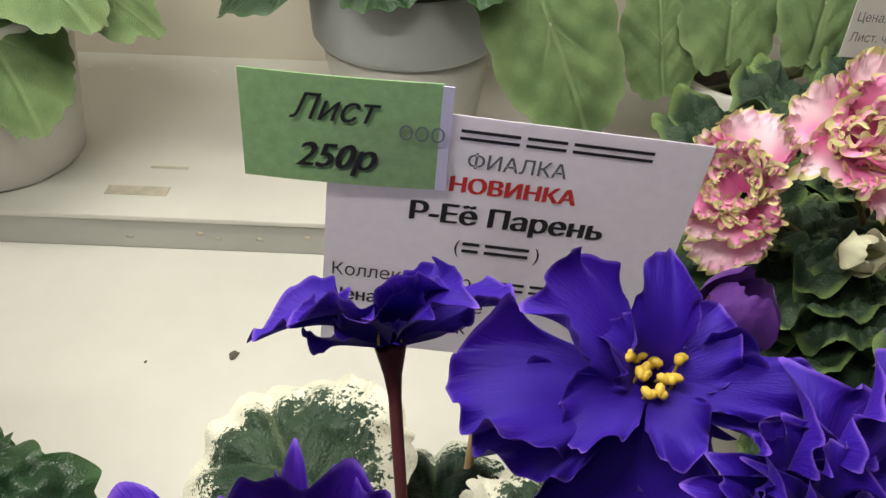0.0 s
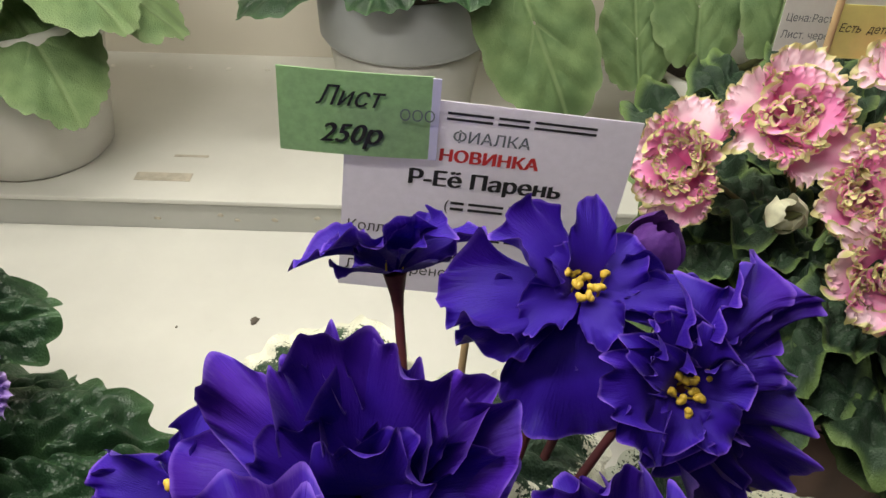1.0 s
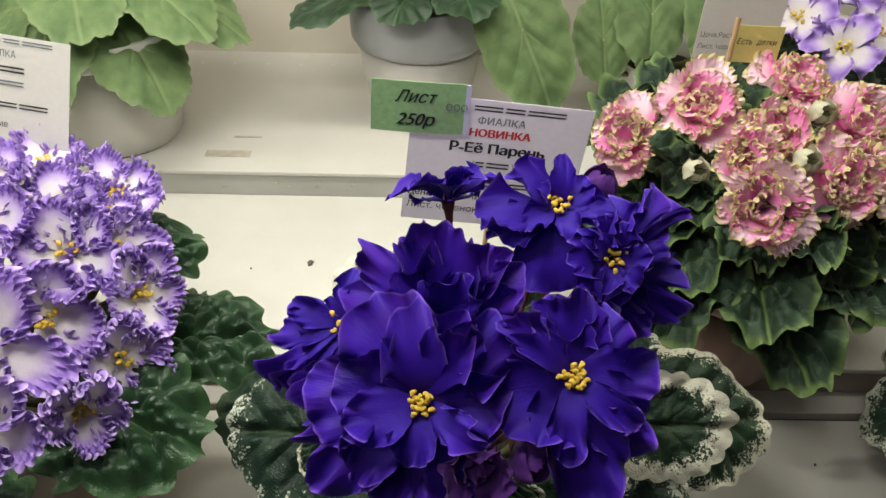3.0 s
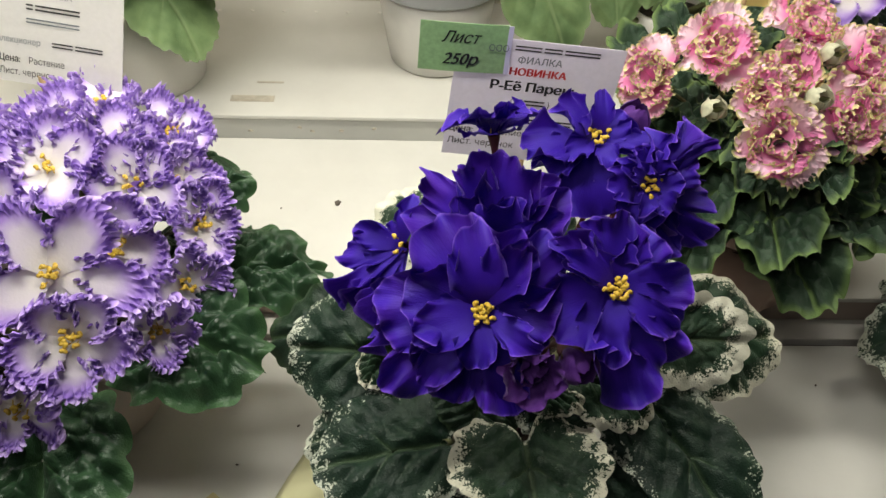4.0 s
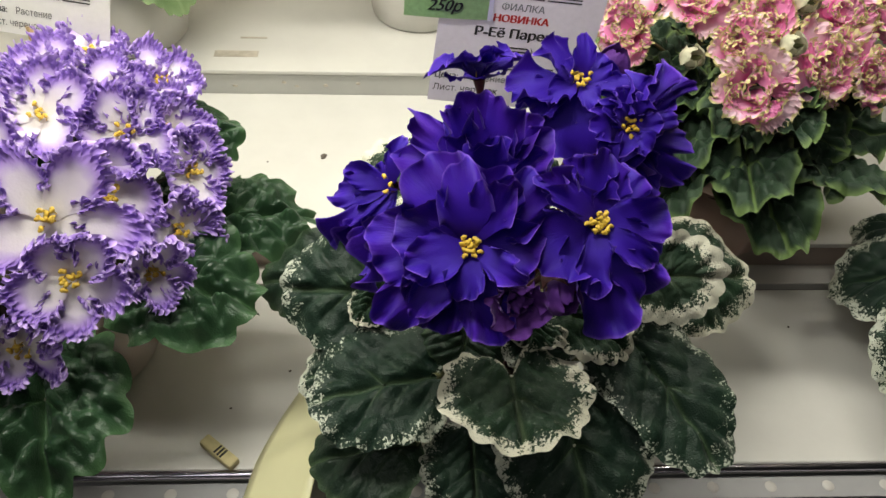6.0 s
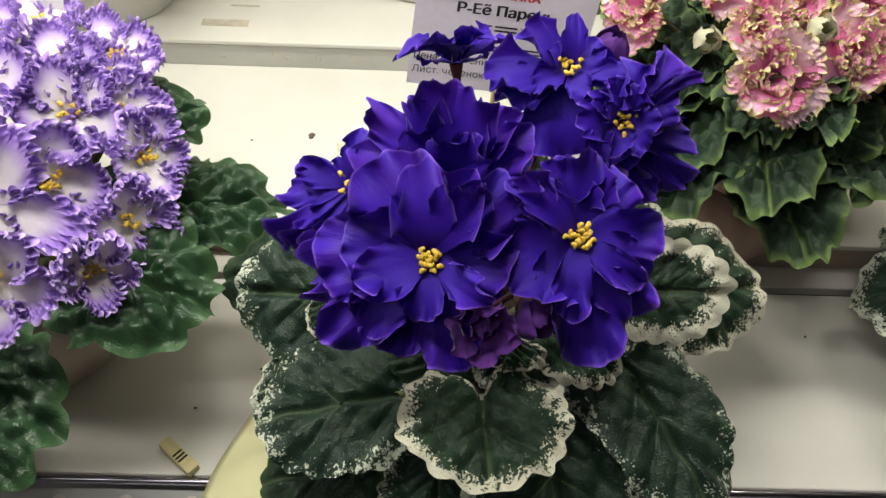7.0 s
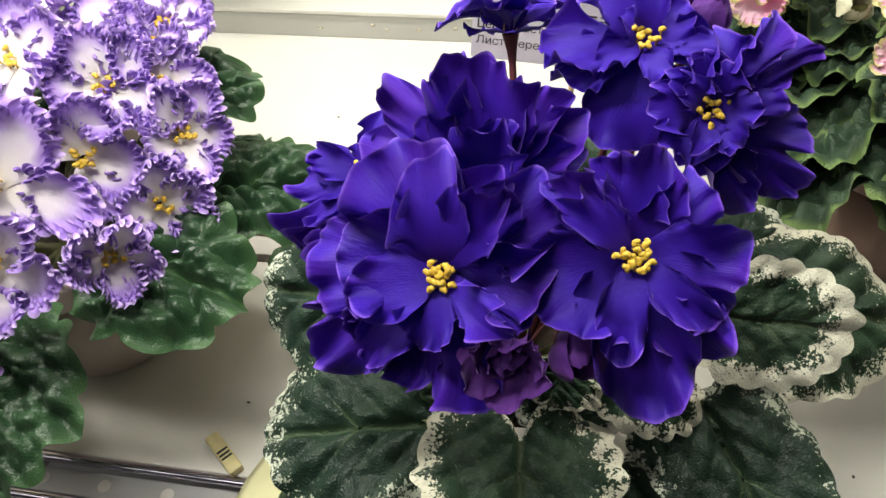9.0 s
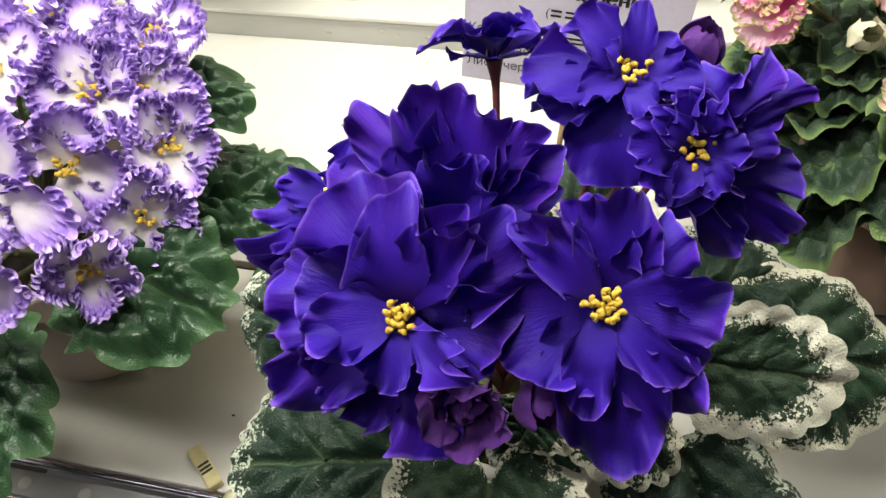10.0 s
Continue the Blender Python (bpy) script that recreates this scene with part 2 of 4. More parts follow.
def tube_mesh(points, radii, segs=8):
    pts = [Vector(p) for p in points]
    rows = []
    for i, p in enumerate(pts):
        d = (pts[min(i + 1, len(pts) - 1)] - pts[max(i - 1, 0)]).normalized()
        side = d.orthogonal().normalized() if abs(d.x) > 0.9 else d.cross(Vector((1, 0, 0))).normalized()
        up = d.cross(side)
        rows.append([list(p + (side * math.cos(a) + up * math.sin(a)) * radii[i]) for a in (2 * math.pi * j / segs for j in range(segs))])
    rows = np.array(rows)
    return grid_mesh(rows, np.zeros((*rows.shape[:2], 2)), True)


def bend(a, b, sag, n=7):
    """Points on a slack curve between two places."""
    a, b = Vector(a), Vector(b)
    return [a.lerp(b, i / (n - 1)) + Vector((0, 0, sag)) * (4 * i / (n - 1) * (1 - i / (n - 1))) for i in range(n)]


def lathe_mesh(profile, segs=48, flute=0.0, flutes=0):
    rows = np.array([[[r * (1 + flute * math.cos(flutes * a)) * math.cos(a), r * (1 + flute * math.cos(flutes * a)) * math.sin(a), z]
                      for a in (2 * math.pi * j / segs for j in range(segs))] for r, z in profile])
    return grid_mesh(rows, np.zeros((*rows.shape[:2], 2)), True)


def frame_of(normal):
    n = Vector(normal).normalized()
    up = Vector((0, 1, 0)) if abs(n.z) > 0.97 else Vector((0, 0, 1))
    y = (up - n * up.dot(n)).normalized()
    return y.cross(n), y, n


# ---- plants ----
def petal_mesh(rng, length, width, lift=12, curl=-0.06, trough=0.08, ruffle=0.25, waves=1.8, frill=0.0, nu=26, nv=73, full=1.0, reach=0.95, uneven=1.0, waist=0.28, arch=0.07):
    """A petal from the origin along +y that faces +z, tilted up by lift."""
    u = np.linspace(0, 1, nu)[:, None] * np.ones((1, nv))
    v = np.linspace(-1, 1, nv)[None, :] * np.ones((nu, 1))
    ph, ph2, ph3, ph4 = rng.uniform(0, 6.28, 4)
    lean, crease, w2 = rng.uniform(-0.10, 0.10), rng.uniform(0.004, 0.014), waves * rng.uniform(0.75, 1.3)
    curl, trough = curl + rng.uniform(-0.06, 0.06), trough + rng.uniform(-0.05, 0.05)
    phi = v * radians(118)
    out = 1 + uneven * u ** 3 * (0.07 * np.sin(2.6 * v + ph2) + 0.03 * np.sin(6.5 * v + ph3) + 0.010 * np.sin(17 * v + ph4) + 0.004 * np.sin(41 * v + ph))
    x = waist * 0.30 * width * v * (1 - u) + 0.5 * width * np.sign(v) * np.abs(np.sin(phi)) ** 0.85 * u ** reach * out + lean * width * u ** 2
    y = length * u * ((1 - 0.42 * full) + 0.42 * full * np.cos(phi)) * out
    r = y / length
    z = length * (curl * r ** 3 + 0.05 * np.sin(3 * r + ph2) * r)
    z = z + width * trough * (np.sin(phi) ** 2 - 0.3) * u ** 1.5 - width * crease * np.exp(-(v / 0.12) ** 2) * u * (1 - 0.7 * u)
    z = z + length * ruffle * (0.14 * u ** 3 + 0.50 * u ** 9) * np.sin(w2 * math.pi * v + ph + 1.2 * u)
    z = z + length * ruffle * u ** 7 * (0.46 * np.sin(9 * v + ph3 + 2 * u) + 0.34 * np.sin(16 * v + ph4 + 3 * u)) + length * ruffle * u ** 13 * 0.16 * np.sin(31 * v + ph2)
    z = z + length * (0.05 * u ** 12 if not frill else 0)
    z = z + length * arch * np.sin(math.pi * np.clip(r, 0, 1))
    if frill:
        rim = np.clip((np.maximum(u, np.abs(v) * np.clip((u - 0.25) * 2.2, 0, 1)) - 0.76) / 0.24, 0, 1)
        f1, f2 = 41 * v + ph + 18 * u, 73 * v + ph2 - 30 * u
        z = z + frill * rim * (1.6 + 1.35 * np.sin(f1) + 0.8 * np.sin(f2))
        y = y + frill * rim * (0.45 * np.cos(f1 + 0.5) + 0.35 * np.cos(f2))
        x = x + frill * rim * (0.9 * np.cos(f1) + 0.55 * np.cos(f2 + 0.8))
    a = radians(lift)
    y, z = y * math.cos(a) - z * math.sin(a), y * math.sin(a) + z * math.cos(a)
    return grid_mesh(np.stack([x, y, z], -1), np.stack([v * 0.5 + 0.5, u], -1))


def bud_petal_mesh(rng, length, radius, turn):
    """One of the petals that wrap a closed bud, which points along +z."""
    u = np.linspace(0, 1, 14)[:, None] * np.ones((1, 17))
    v = np.linspace(-1, 1, 17)[None, :] * np.ones((14, 1))
    ph = rng.uniform(0, 6.28)
    r = radius * np.sin(math.pi * (0.06 + 0.80 * u)) ** 0.75 * (1 + 0.10 * np.abs(v) ** 3 + 0.05 * np.sin(5 * v + 4 * u + ph))
    th = turn + v * (0.95 - 0.35 * u ** 3) + 0.5 * u
    z = length * (u - 0.06 * np.abs(v) ** 2 * u + 0.02 * np.sin(6 * v + ph) * u)
    return grid_mesh(np.stack([r * np.cos(th), r * np.sin(th), z], -1), np.stack([v * 0.5 + 0.5, u], -1))


def bud(plant, root, at, normal, size, mat, seed, stem=STEM_RED, label=""):
    rng = np.random.RandomState(seed)
    x, y, n = frame_of(normal)
    c = Vector(at)
    ob = part("bud", tube_mesh([c, c - n * 0.002, *bend(c - n * 0.006, root, 0.004, 6)], [0.004, 0.0034, 0.0013, 0.0011, 0.0011, 0.0012, 0.0013, 0.0015], 8), stem, plant, label)
    m = Matrix((x, y, n)).transposed().to_4x4()
    m.translation = c - n * 0.001
    for i in range(5):
        part("petal", bud_petal_mesh(rng, size * (1.0 - 0.04 * i), size * (0.50 - 0.035 * i), 1.26 * i * 2), mat, ob, "", m)
    for i in range(5):
        a = 1.26 * i
        tipv = c + (x * math.cos(a) + y * math.sin(a)) * size * 0.42 + n * size * 0.45
        part("sepal", tube_mesh([c - n * 0.001, c.lerp(tipv, 0.5) + (x * math.cos(a) + y * math.sin(a)) * size * 0.12, tipv], [0.0016, 0.0014, 0.0002], 6), stem, ob)
    return ob


STAMEN_MESHES = {}


def stamen_mesh(size):
    """One pollen sac on its thread, the thread's foot at the origin; shared by all stamens of that size."""
    if size not in STAMEN_MESHES:
        bm = bmesh.new()
        m = Matrix.Translation((0, 0, size * 2.0)) @ Matrix.Diagonal((1.3, 0.85, 0.8, 1))
        bmesh.ops.create_uvsphere(bm, u_segments=8, v_segments=6, radius=size * 0.60, matrix=m)
        bmesh.ops.create_uvsphere(bm, u_segments=8, v_segments=6, radius=size * 0.5, matrix=Matrix.Translation((size * 0.35, size * 0.35, size * 1.9)))
        bmesh.ops.create_cone(bm, segments=5, radius1=size * 0.16, radius2=size * 0.2, depth=size * 1.9, matrix=Matrix.Translation((0, 0, size * 0.95)))
        me = bm_mesh(bm, True)
        me.materials.append(STAMEN)
        STAMEN_MESHES[size] = me
    return STAMEN_MESHES[size]


def flower(plant, root, at, normal, petals, mat, seed, stem=STEM_RED, stamens=10, stamen_size=0.0015, label="", style=None, name="flower", overlap=6):
    """petals: rows of (turn from the top, length mm, width mm, lift, height mm). The stalk runs to root."""
    rng = np.random.RandomState(seed)
    x, y, n = frame_of(normal)
    c = Vector(at)
    back = c - n * 0.006
    body = tube_mesh([c - n * 0.001, back, *bend(back - n * 0.004, root, 0.006, 6)], [0.0026, 0.0015, 0.0011, 0.0010, 0.0011, 0.0012, 0.0013, 0.0015], 8)
    ob = part(name, body, stem, plant, label)
    for i, (turn, length, width, lift, height) in enumerate(petals):
        a = radians(turn)
        dy = x * math.sin(a) + y * math.cos(a)
        dx = dy.cross(n)
        m = Matrix((dx, dy, n)).transposed().to_4x4()
        m.translation = c + n * (height / 1000) + dy * 0.001
        part("petal", petal_mesh(rng, length / 1000, width / 1000, lift, **(style or {})), mat, ob, "", m @ pose(0, 0, 0, 0, overlap, 0))
    if stamens:
        m = Matrix((x, y, n)).transposed().to_4x4()
        m.translation = c + n * 0.0005
        for i in range(stamens):
            a, r = 2.4 * i, 0.0052 * math.sqrt((i + 0.3) / stamens)
            tilt = pose(r * math.cos(a) * 0.75, r * math.sin(a) * 0.75, rng.uniform(-0.0006, 0.0006), rng.uniform(-22, 22), rng.uniform(-22, 22), rng.uniform(0, 360))
            part("stamen", stamen_mesh(stamen_size), None, ob, "", m @ tilt)
    return ob


def leaf_mesh(rng, length, width, droop=0.15, edge=0.10, quilt=0.0040, ruffle=0.05, waves=5, scallops=20, veins=4.5, notch=0.18, fold=0.0, rings=18, segs=128, lobes=0.05, pillows=1.6, blisters=0, cells=0.0062):
    """A leaf blade from the origin along +y that faces +z."""
    rho = np.concatenate([[0.02], np.linspace(0.1, 1, rings)])[:, None] * np.ones((1, segs))
    th = np.linspace(0, 2 * math.pi, segs, endpoint=False)[None, :] * np.ones((rings + 1, 1))
    ph, ph2 = rng.uniform(0, 6.28, 2)
    ct, st = np.cos(th), np.sin(th)
    # th = 0 is the tip, pi the base
    shape = 1 + 0.06 * np.clip(ct, 0, 1) ** 6 - notch * np.exp(-((th - math.pi) / 0.32) ** 2) + 0.02 * np.sin(3 * th + ph)
    shape = shape * (1 + lobes * rho ** 6 * np.abs(np.sin(scallops * th / 2 + 0.5 * np.sin(2 * th + ph))) + 0.018 * rho ** 5 * np.sin(9 * th + ph2))
    X = 0.5 * width * rho * shape * st
    Y = length * (0.46 + 0.54 * rho * shape * ct)
    yy, xx = Y / length, np.abs(X) / (0.5 * width)
    s = yy * veins - xx ** 0.85 * veins * 0.45
    vein = np.abs(np.cos(math.pi * s)) ** 9
    mid = np.exp(-(X / (0.035 * width)) ** 2)
    pillow = 0.25 + 0.75 * np.abs(np.sin(math.pi * (xx * pillows + 0.3 * np.sin(2.6 * np.floor(s)) + 0.1))) ** 0.9
    puff = (np.abs(np.sin(math.pi * s)) ** 0.8) * pillow * (1 - mid) * np.clip(1.15 - rho ** 5, 0, 1)
    z = quilt * puff - quilt * 0.9 * mid
    if blisters:
        spots = np.stack([rng.uniform(-0.55, 0.55, 500) * width, rng.uniform(-0.15, 1.15, 500) * length], -1)
        kept = []
        for p in spots:
            if all((p[0] - q[0]) ** 2 + (p[1] - q[1]) ** 2 > (0.82 * cells) ** 2 for q in kept):
                kept.append(p)
        far = np.sqrt((X[..., None] - np.array(kept)[:, 0]) ** 2 + (Y[..., None] - np.array(kept)[:, 1]) ** 2)
        far = np.partition(far, 1, axis=-1)
        z = z + blisters * np.sin(np.clip((far[..., 1] - far[..., 0]) / (0.95 * cells), 0, 1) * math.pi / 2) * (1 - 0.7 * mid) * np.clip(1.2 - rho ** 6, 0.3, 1)
    z = z - droop * length * np.clip(yy, 0, 1.2) ** 2 - edge * width * 0.5 * rho ** 3
    z = z + ruffle * width * rho ** 4 * np.sin(waves * th + ph) + ruffle * 0.4 * width * rho ** 6 * np.sin((2 * waves + 3) * th + ph2)
    z = z + fold * np.abs(X)
    z = z + 0.35 * quilt * (np.sin(260 * X + ph) * np.sin(310 * Y + ph2) + 0.6 * np.sin(520 * X + 300 * Y + ph2))
    uv = np.stack([rho * (0.9 + 0.1 * shape), np.maximum(vein * np.clip(1.1 - rho, 0, 1), mid)], -1)
    return grid_mesh(np.stack([X, Y, z], -1), uv, True)


def leaf(plant, root, base, tip, width, mat, seed, roll=0.0, face=None, stem=STEM_GREEN, label="", long=1.0, **shape):
    rng = np.random.RandomState(seed)
    base, tip = Vector(base), Vector(tip)
    dy = (tip - base).normalized()
    up = Vector(face) if face else Vector((0, 0, 1))
    n = (up - dy * up.dot(dy)).normalized()
    n = Matrix.Rotation(radians(roll), 3, dy) @ n
    m = Matrix((dy.cross(n), dy, n)).transposed().to_4x4()
    m.translation = base
    ob = part("leaf", leaf_mesh(rng, (tip - base).length * long, width, **shape), mat, plant, label, m)
    inv = m.inverted()
    pts = [inv @ p for p in bend(base + dy * 0.004 - n * 0.0022, Vector(root), -0.004, 6)]
    part("leaf_stalk", tube_mesh(pts, [0.0016, 0.0020, 0.0022, 0.0024, 0.0026, 0.0028], 8), stem, ob)
    return ob


def pot(plant, at, r0, r1, height, mat, rim=0.006, rim_mat=None, rim_high=0.016, flute=0.0, flutes=0):
    x, y, z = at
    t = 0.0022
    prof = [(0.001, 0.0), (r0 - 0.003, 0.0), (r0, 0.003), (r1, height - rim_high), (r1 - t, height - rim_high), (r0 - t, 0.006), (0.001, 0.006)]
    body = part("pot", lathe_mesh(prof, 48 if not flutes else flutes * 6, flute, flutes), mat, plant, "", pose(x, y, z))
    h0 = height - rim_high
    prof = [(r1 - t, h0 - 0.001), (r1 + rim * 0.5, h0 - 0.001), (r1 + rim, h0 + 0.002), (r1 + rim * 1.3, height - 0.001), (r1 + rim * 1.1, height), (r1 + rim * 0.4, height - 0.001), (r1 - t, h0)]
    part("pot_rim", lathe_mesh(prof), rim_mat or mat, body)
    part("soil", lathe_mesh([(0.0005, height - 0.012), (r1 - 0.004, height - 0.014), (r1 - 0.0015, height - 0.018)]), SOIL, body)
    return body


def plant_thing(name, at, label):
    ob = new(name)
    ob.empty_display_size = 0.02
    ob.location = (0, 0, 0)
    return tagged(ob, label, "potted plant")


# ---- the stepped stand ----
X0, X1 = -0.62, 0.62


def structure(name, mesh, mat, label=""):
    return tagged(part(name, mesh, mat), label, "", "", "structure")


structure("shelf_tread_front", box_mesh(X0, X1, 0.040, 0.1605, -0.012, 0.0, 0.001), TREAD_FRONT, "white laminate lower shelf board, dusty and shiny, tone raised to look lit")
structure("shelf_gap", box_mesh(X0, X1, 0.1605, 0.1640, -0.012, -0.004), GAP, "dark gap behind the lower board")
structure("shelf_lip", box_mesh(X0, X1, 0.1640, 0.1800, -0.012, 0.002, 0.0008), LIP, "pale lip at the foot of the riser")
structure("shelf_riser_front", box_mesh(X0, X1, 0.1800, 0.1860, 0.002, 0.0185, 0.0004), STRIP, "brownish riser strip, darker than the boards")
structure("shelf_tread_middle", box_mesh(X0, X1, 0.1790, 0.3350, 0.0185, 0.022, 0.0008), TREAD, "white laminate middle shelf board")
structure("shelf_riser_back", box_mesh(X0, X1, 0.3350, 0.3400, 0.0215, 0.0395, 0.0005), RISER, "grey riser strip with small marks")
structure("shelf_tread_back", box_mesh(X0, X1, 0.3335, 0.5150, 0.0395, 0.0425, 0.0008), TREAD, "white laminate upper shelf board")
structure("wall_back", box_mesh(X0, X1, 0.5150, 0.5400, -0.6, 0.70), WALL, "beige back panel behind the shelves")
structure("wall_left", box_mesh(X0 - 0.02, X0, -0.05, 0.54, -0.6, 0.70), WALL, "side panel of the stand")
structure("wall_right", box_mesh(X1, X1 + 0.02, -0.05, 0.54, -0.6, 0.70), WALL, "side panel of the stand")
# Never in view; added to hold the tubes.
structure("shelf_above", box_mesh(X0, X1, -0.03, 0.515, 0.51, 0.54), TREAD, "unseen upper shelf added to carry the lamps")

structure("floor", box_mesh(-3, 3, -3.5, 1.0, -1.02, -1.0), PLASTER, "plain shop floor")
structure("ceiling", box_mesh(-3, 3, -3.5, 1.0, 1.6, 1.62), PLASTER, "plain shop ceiling")
structure("wall_shop_back", box_mesh(-3, 3, 1.0, 1.05, -1, 1.6), PLASTER, "plain shop wall")
structure("wall_shop_front", box_mesh(-3, 3, -3.55, -3.5, -1, 1.6), PLASTER, "plain shop wall")
structure("wall_shop_left", box_mesh(-3.05, -3, -3.5, 1.0, -1, 1.6), PLASTER, "plain shop wall")
structure("wall_shop_right", box_mesh(3, 3.05, -3.5, 1.0, -1, 1.6), PLASTER, "plain shop wall")


# ---- unseen lamps added under the shelf above ----
def make_glow():
    mat = bpy.data.materials.new("tube_glow")
    mat.use_nodes = True
    b = mat.node_tree.nodes["Principled BSDF"]
    b.inputs["Base Color"].default_value = (0.9, 0.9, 0.85, 1)
    b.inputs["Emission Color"].default_value = (1.0, 0.93, 0.80, 1)
    b.inputs["Emission Strength"].default_value = 6.0
    return mat


GLOW = make_glow()


def tube_lamp(x, y, long):
    ob = tagged(new("tube_lamp"), "unseen white tube lamp added under the shelf above", "lamp", "tube lamps")
    part("lamp_body", box_mesh(x - long / 2 - 0.02, x + long / 2 + 0.02, y - 0.03, y + 0.03, 0.487, 0.51, 0.003), STEEL, ob)
    part("glass_tube", tube_mesh([(x - long / 2 - 0.01, y, 0.478), (x + long / 2 + 0.01, y, 0.478)], [0.008, 0.008], 12), GLOW, ob)


for lamp_x, lamp_y, lamp_long, lamp_watts in LAMP_ROWS:
    tube_lamp(lamp_x, lamp_y, lamp_long)


# ---- rail at the front edge ----
def front_rail():
    ob = tagged(new("front_rail"), "chrome rods and a grey punched strip along the shelf edge", "rail")
    part("strip", box_mesh(X0, X1, 0.0225, 0.0345, -0.010, -0.004, 0.0006), STEEL, ob)
    part("front_apron", box_mesh(X0, X1, -0.06, 0.0165, -0.016, -0.010, 0.001), STEEL, ob)
    for y, z in ((0.0375, -0.001), (0.0195, -0.003)):
        part("rod", tube_mesh([(X0, y, z), (X1, y, z)], [0.0023, 0.0023], 12), CHROME, ob, "shiny chrome rod")
    hole = lathe_mesh([(0.0001, 0.0), (0.0028, 0.0), (0.0031, -0.0003)], 20)
    hole.materials.append(LIP)
    for i in range(40):
        part("punched_hole", hole, None, ob, "", pose(-0.60 + 0.0305 * i, 0.0285, -0.0036))


front_rail()


# ---- writing ----
def text_mesh(body, size, align="LEFT", shear=0.0, lines=64):
    """The outlines of the built-in font, filled line by line."""
    cu = bpy.data.curves.new("writing", "FONT")
    cu.body, cu.size, cu.align_x, cu.shear, cu.resolution_u, cu.fill_mode = body, 1.0, align, shear, 6, "NONE"
    ob = new("writing", cu)
    bpy.context.view_layer.update()
    outline = bpy.data.meshes.new_from_object(ob.evaluated_get(bpy.context.evaluated_depsgraph_get()))
    bpy.data.objects.remove(ob)
    pts = [v.co for v in outline.vertices]
    edges = [(pts[e.vertices[0]], pts[e.vertices[1]]) for e in outline.edges]
    low, top = min(p.y for p in pts), max(p.y for p in pts)
    step = (top - low) / lines
    verts, faces = [], []
    for k in range(lines):
        y = low + (k + 0.5) * step + 1e-6
        cuts = sorted(a.x + (b.x - a.x) * (y - a.y) / (b.y - a.y) for a, b in edges if (a.y > y) != (b.y > y))
        for x0, x1 in zip(cuts[::2], cuts[1::2]):
            n = len(verts)
            verts += [(x0 * size, (y - step / 2) * size, 0), (x1 * size, (y - step / 2) * size, 0), (x1 * size, (y + step / 2) * size, 0), (x0 * size, (y + step / 2) * size, 0)]
            faces.append((n, n + 1, n + 2, n + 3))
    me = bpy.data.meshes.new("writing")
    me.from_pydata(verts, [], faces)
    return me


def write(card, body, x, y, size, mat=INK, bold=0.0, shear=0.0, wide=0.0, lift=0.0002):
    """wide: the width that the line is fitted to."""
    me = text_mesh(body, size, "LEFT", shear)
    if bold:
        twin = bmesh.new()
        twin.from_mesh(me)
        for k in (1, 2):
            more = bmesh.ops.duplicate(twin, geom=[g for g in twin.verts[:] + twin.edges[:] + twin.faces[:]] if k == 1 else more["geom"])
            bmesh.ops.translate(twin, verts=[g for g in more["geom"] if isinstance(g, bmesh.types.BMVert)], vec=(bold, bold * 0.3, 0.00001))
        twin.to_mesh(me)
        twin.free()
    xs = [v.co.x for v in me.vertices]
    squeeze = wide / (max(xs) - min(xs)) if wide else 0.86
    part("writing", me, mat, card, "", Matrix.Translation((x, y, lift)) @ Matrix.Diagonal((squeeze, 1, 1, 1)))


def bars(card, x, y, widths, high, mat=INK, gap=0.0012, lift=0.0002):
    bm = bmesh.new()
    for w in widths:
        for k in range(2):
            lo = y + k * high * 0.6
            bmesh.ops.create_cube(bm, size=1.0, matrix=Matrix.Translation((x + w / 2, lo + high * 0.12, lift)) @ Matrix.Diagonal((w, high * 0.24, 0.0001, 1)))
        x += w + gap
    part("printed_bar", bm_mesh(bm), mat, card)


def card_mesh(w, h, bow=0.0, nx=14):
    """A sheet of paper, its lower left corner at the origin, facing +z."""
    bm = bmesh.new()
    rows = []
    for i in range(nx + 1):
        x = w * i / nx
        z = bow * (4 * (x / w) * (1 - x / w) - 1)
        rows.append([bm.verts.new((x, yy, z - dz)) for dz in (0, 0.0003) for yy in (0, h)])
    for a, b in zip(rows, rows[1:]):
        bm.faces.new((a[0], b[0], b[1], a[1]))
        bm.faces.new((a[2], a[3], b[3], b[2]))
        bm.faces.new((a[1], b[1], b[3], a[3]))
        bm.faces.new((a[0], a[2], b[2], b[0]))
    bm.faces.new((rows[0][0], rows[0][1], rows[0][3], rows[0][2]))
    bm.faces.new((rows[-1][0], rows[-1][2], rows[-1][3], rows[-1][1]))
    return bm_mesh(bm)


def card_pose(x, y, z, lean, roll, turn=0.0):
    """The lower left corner; lean: top away from the viewer; roll: clockwise."""
    return pose(x, y, z, 0, 0, turn) @ pose(0, 0, 0, 90 - lean, 0, 0) @ pose(0, 0, 0, 0, 0, -roll)


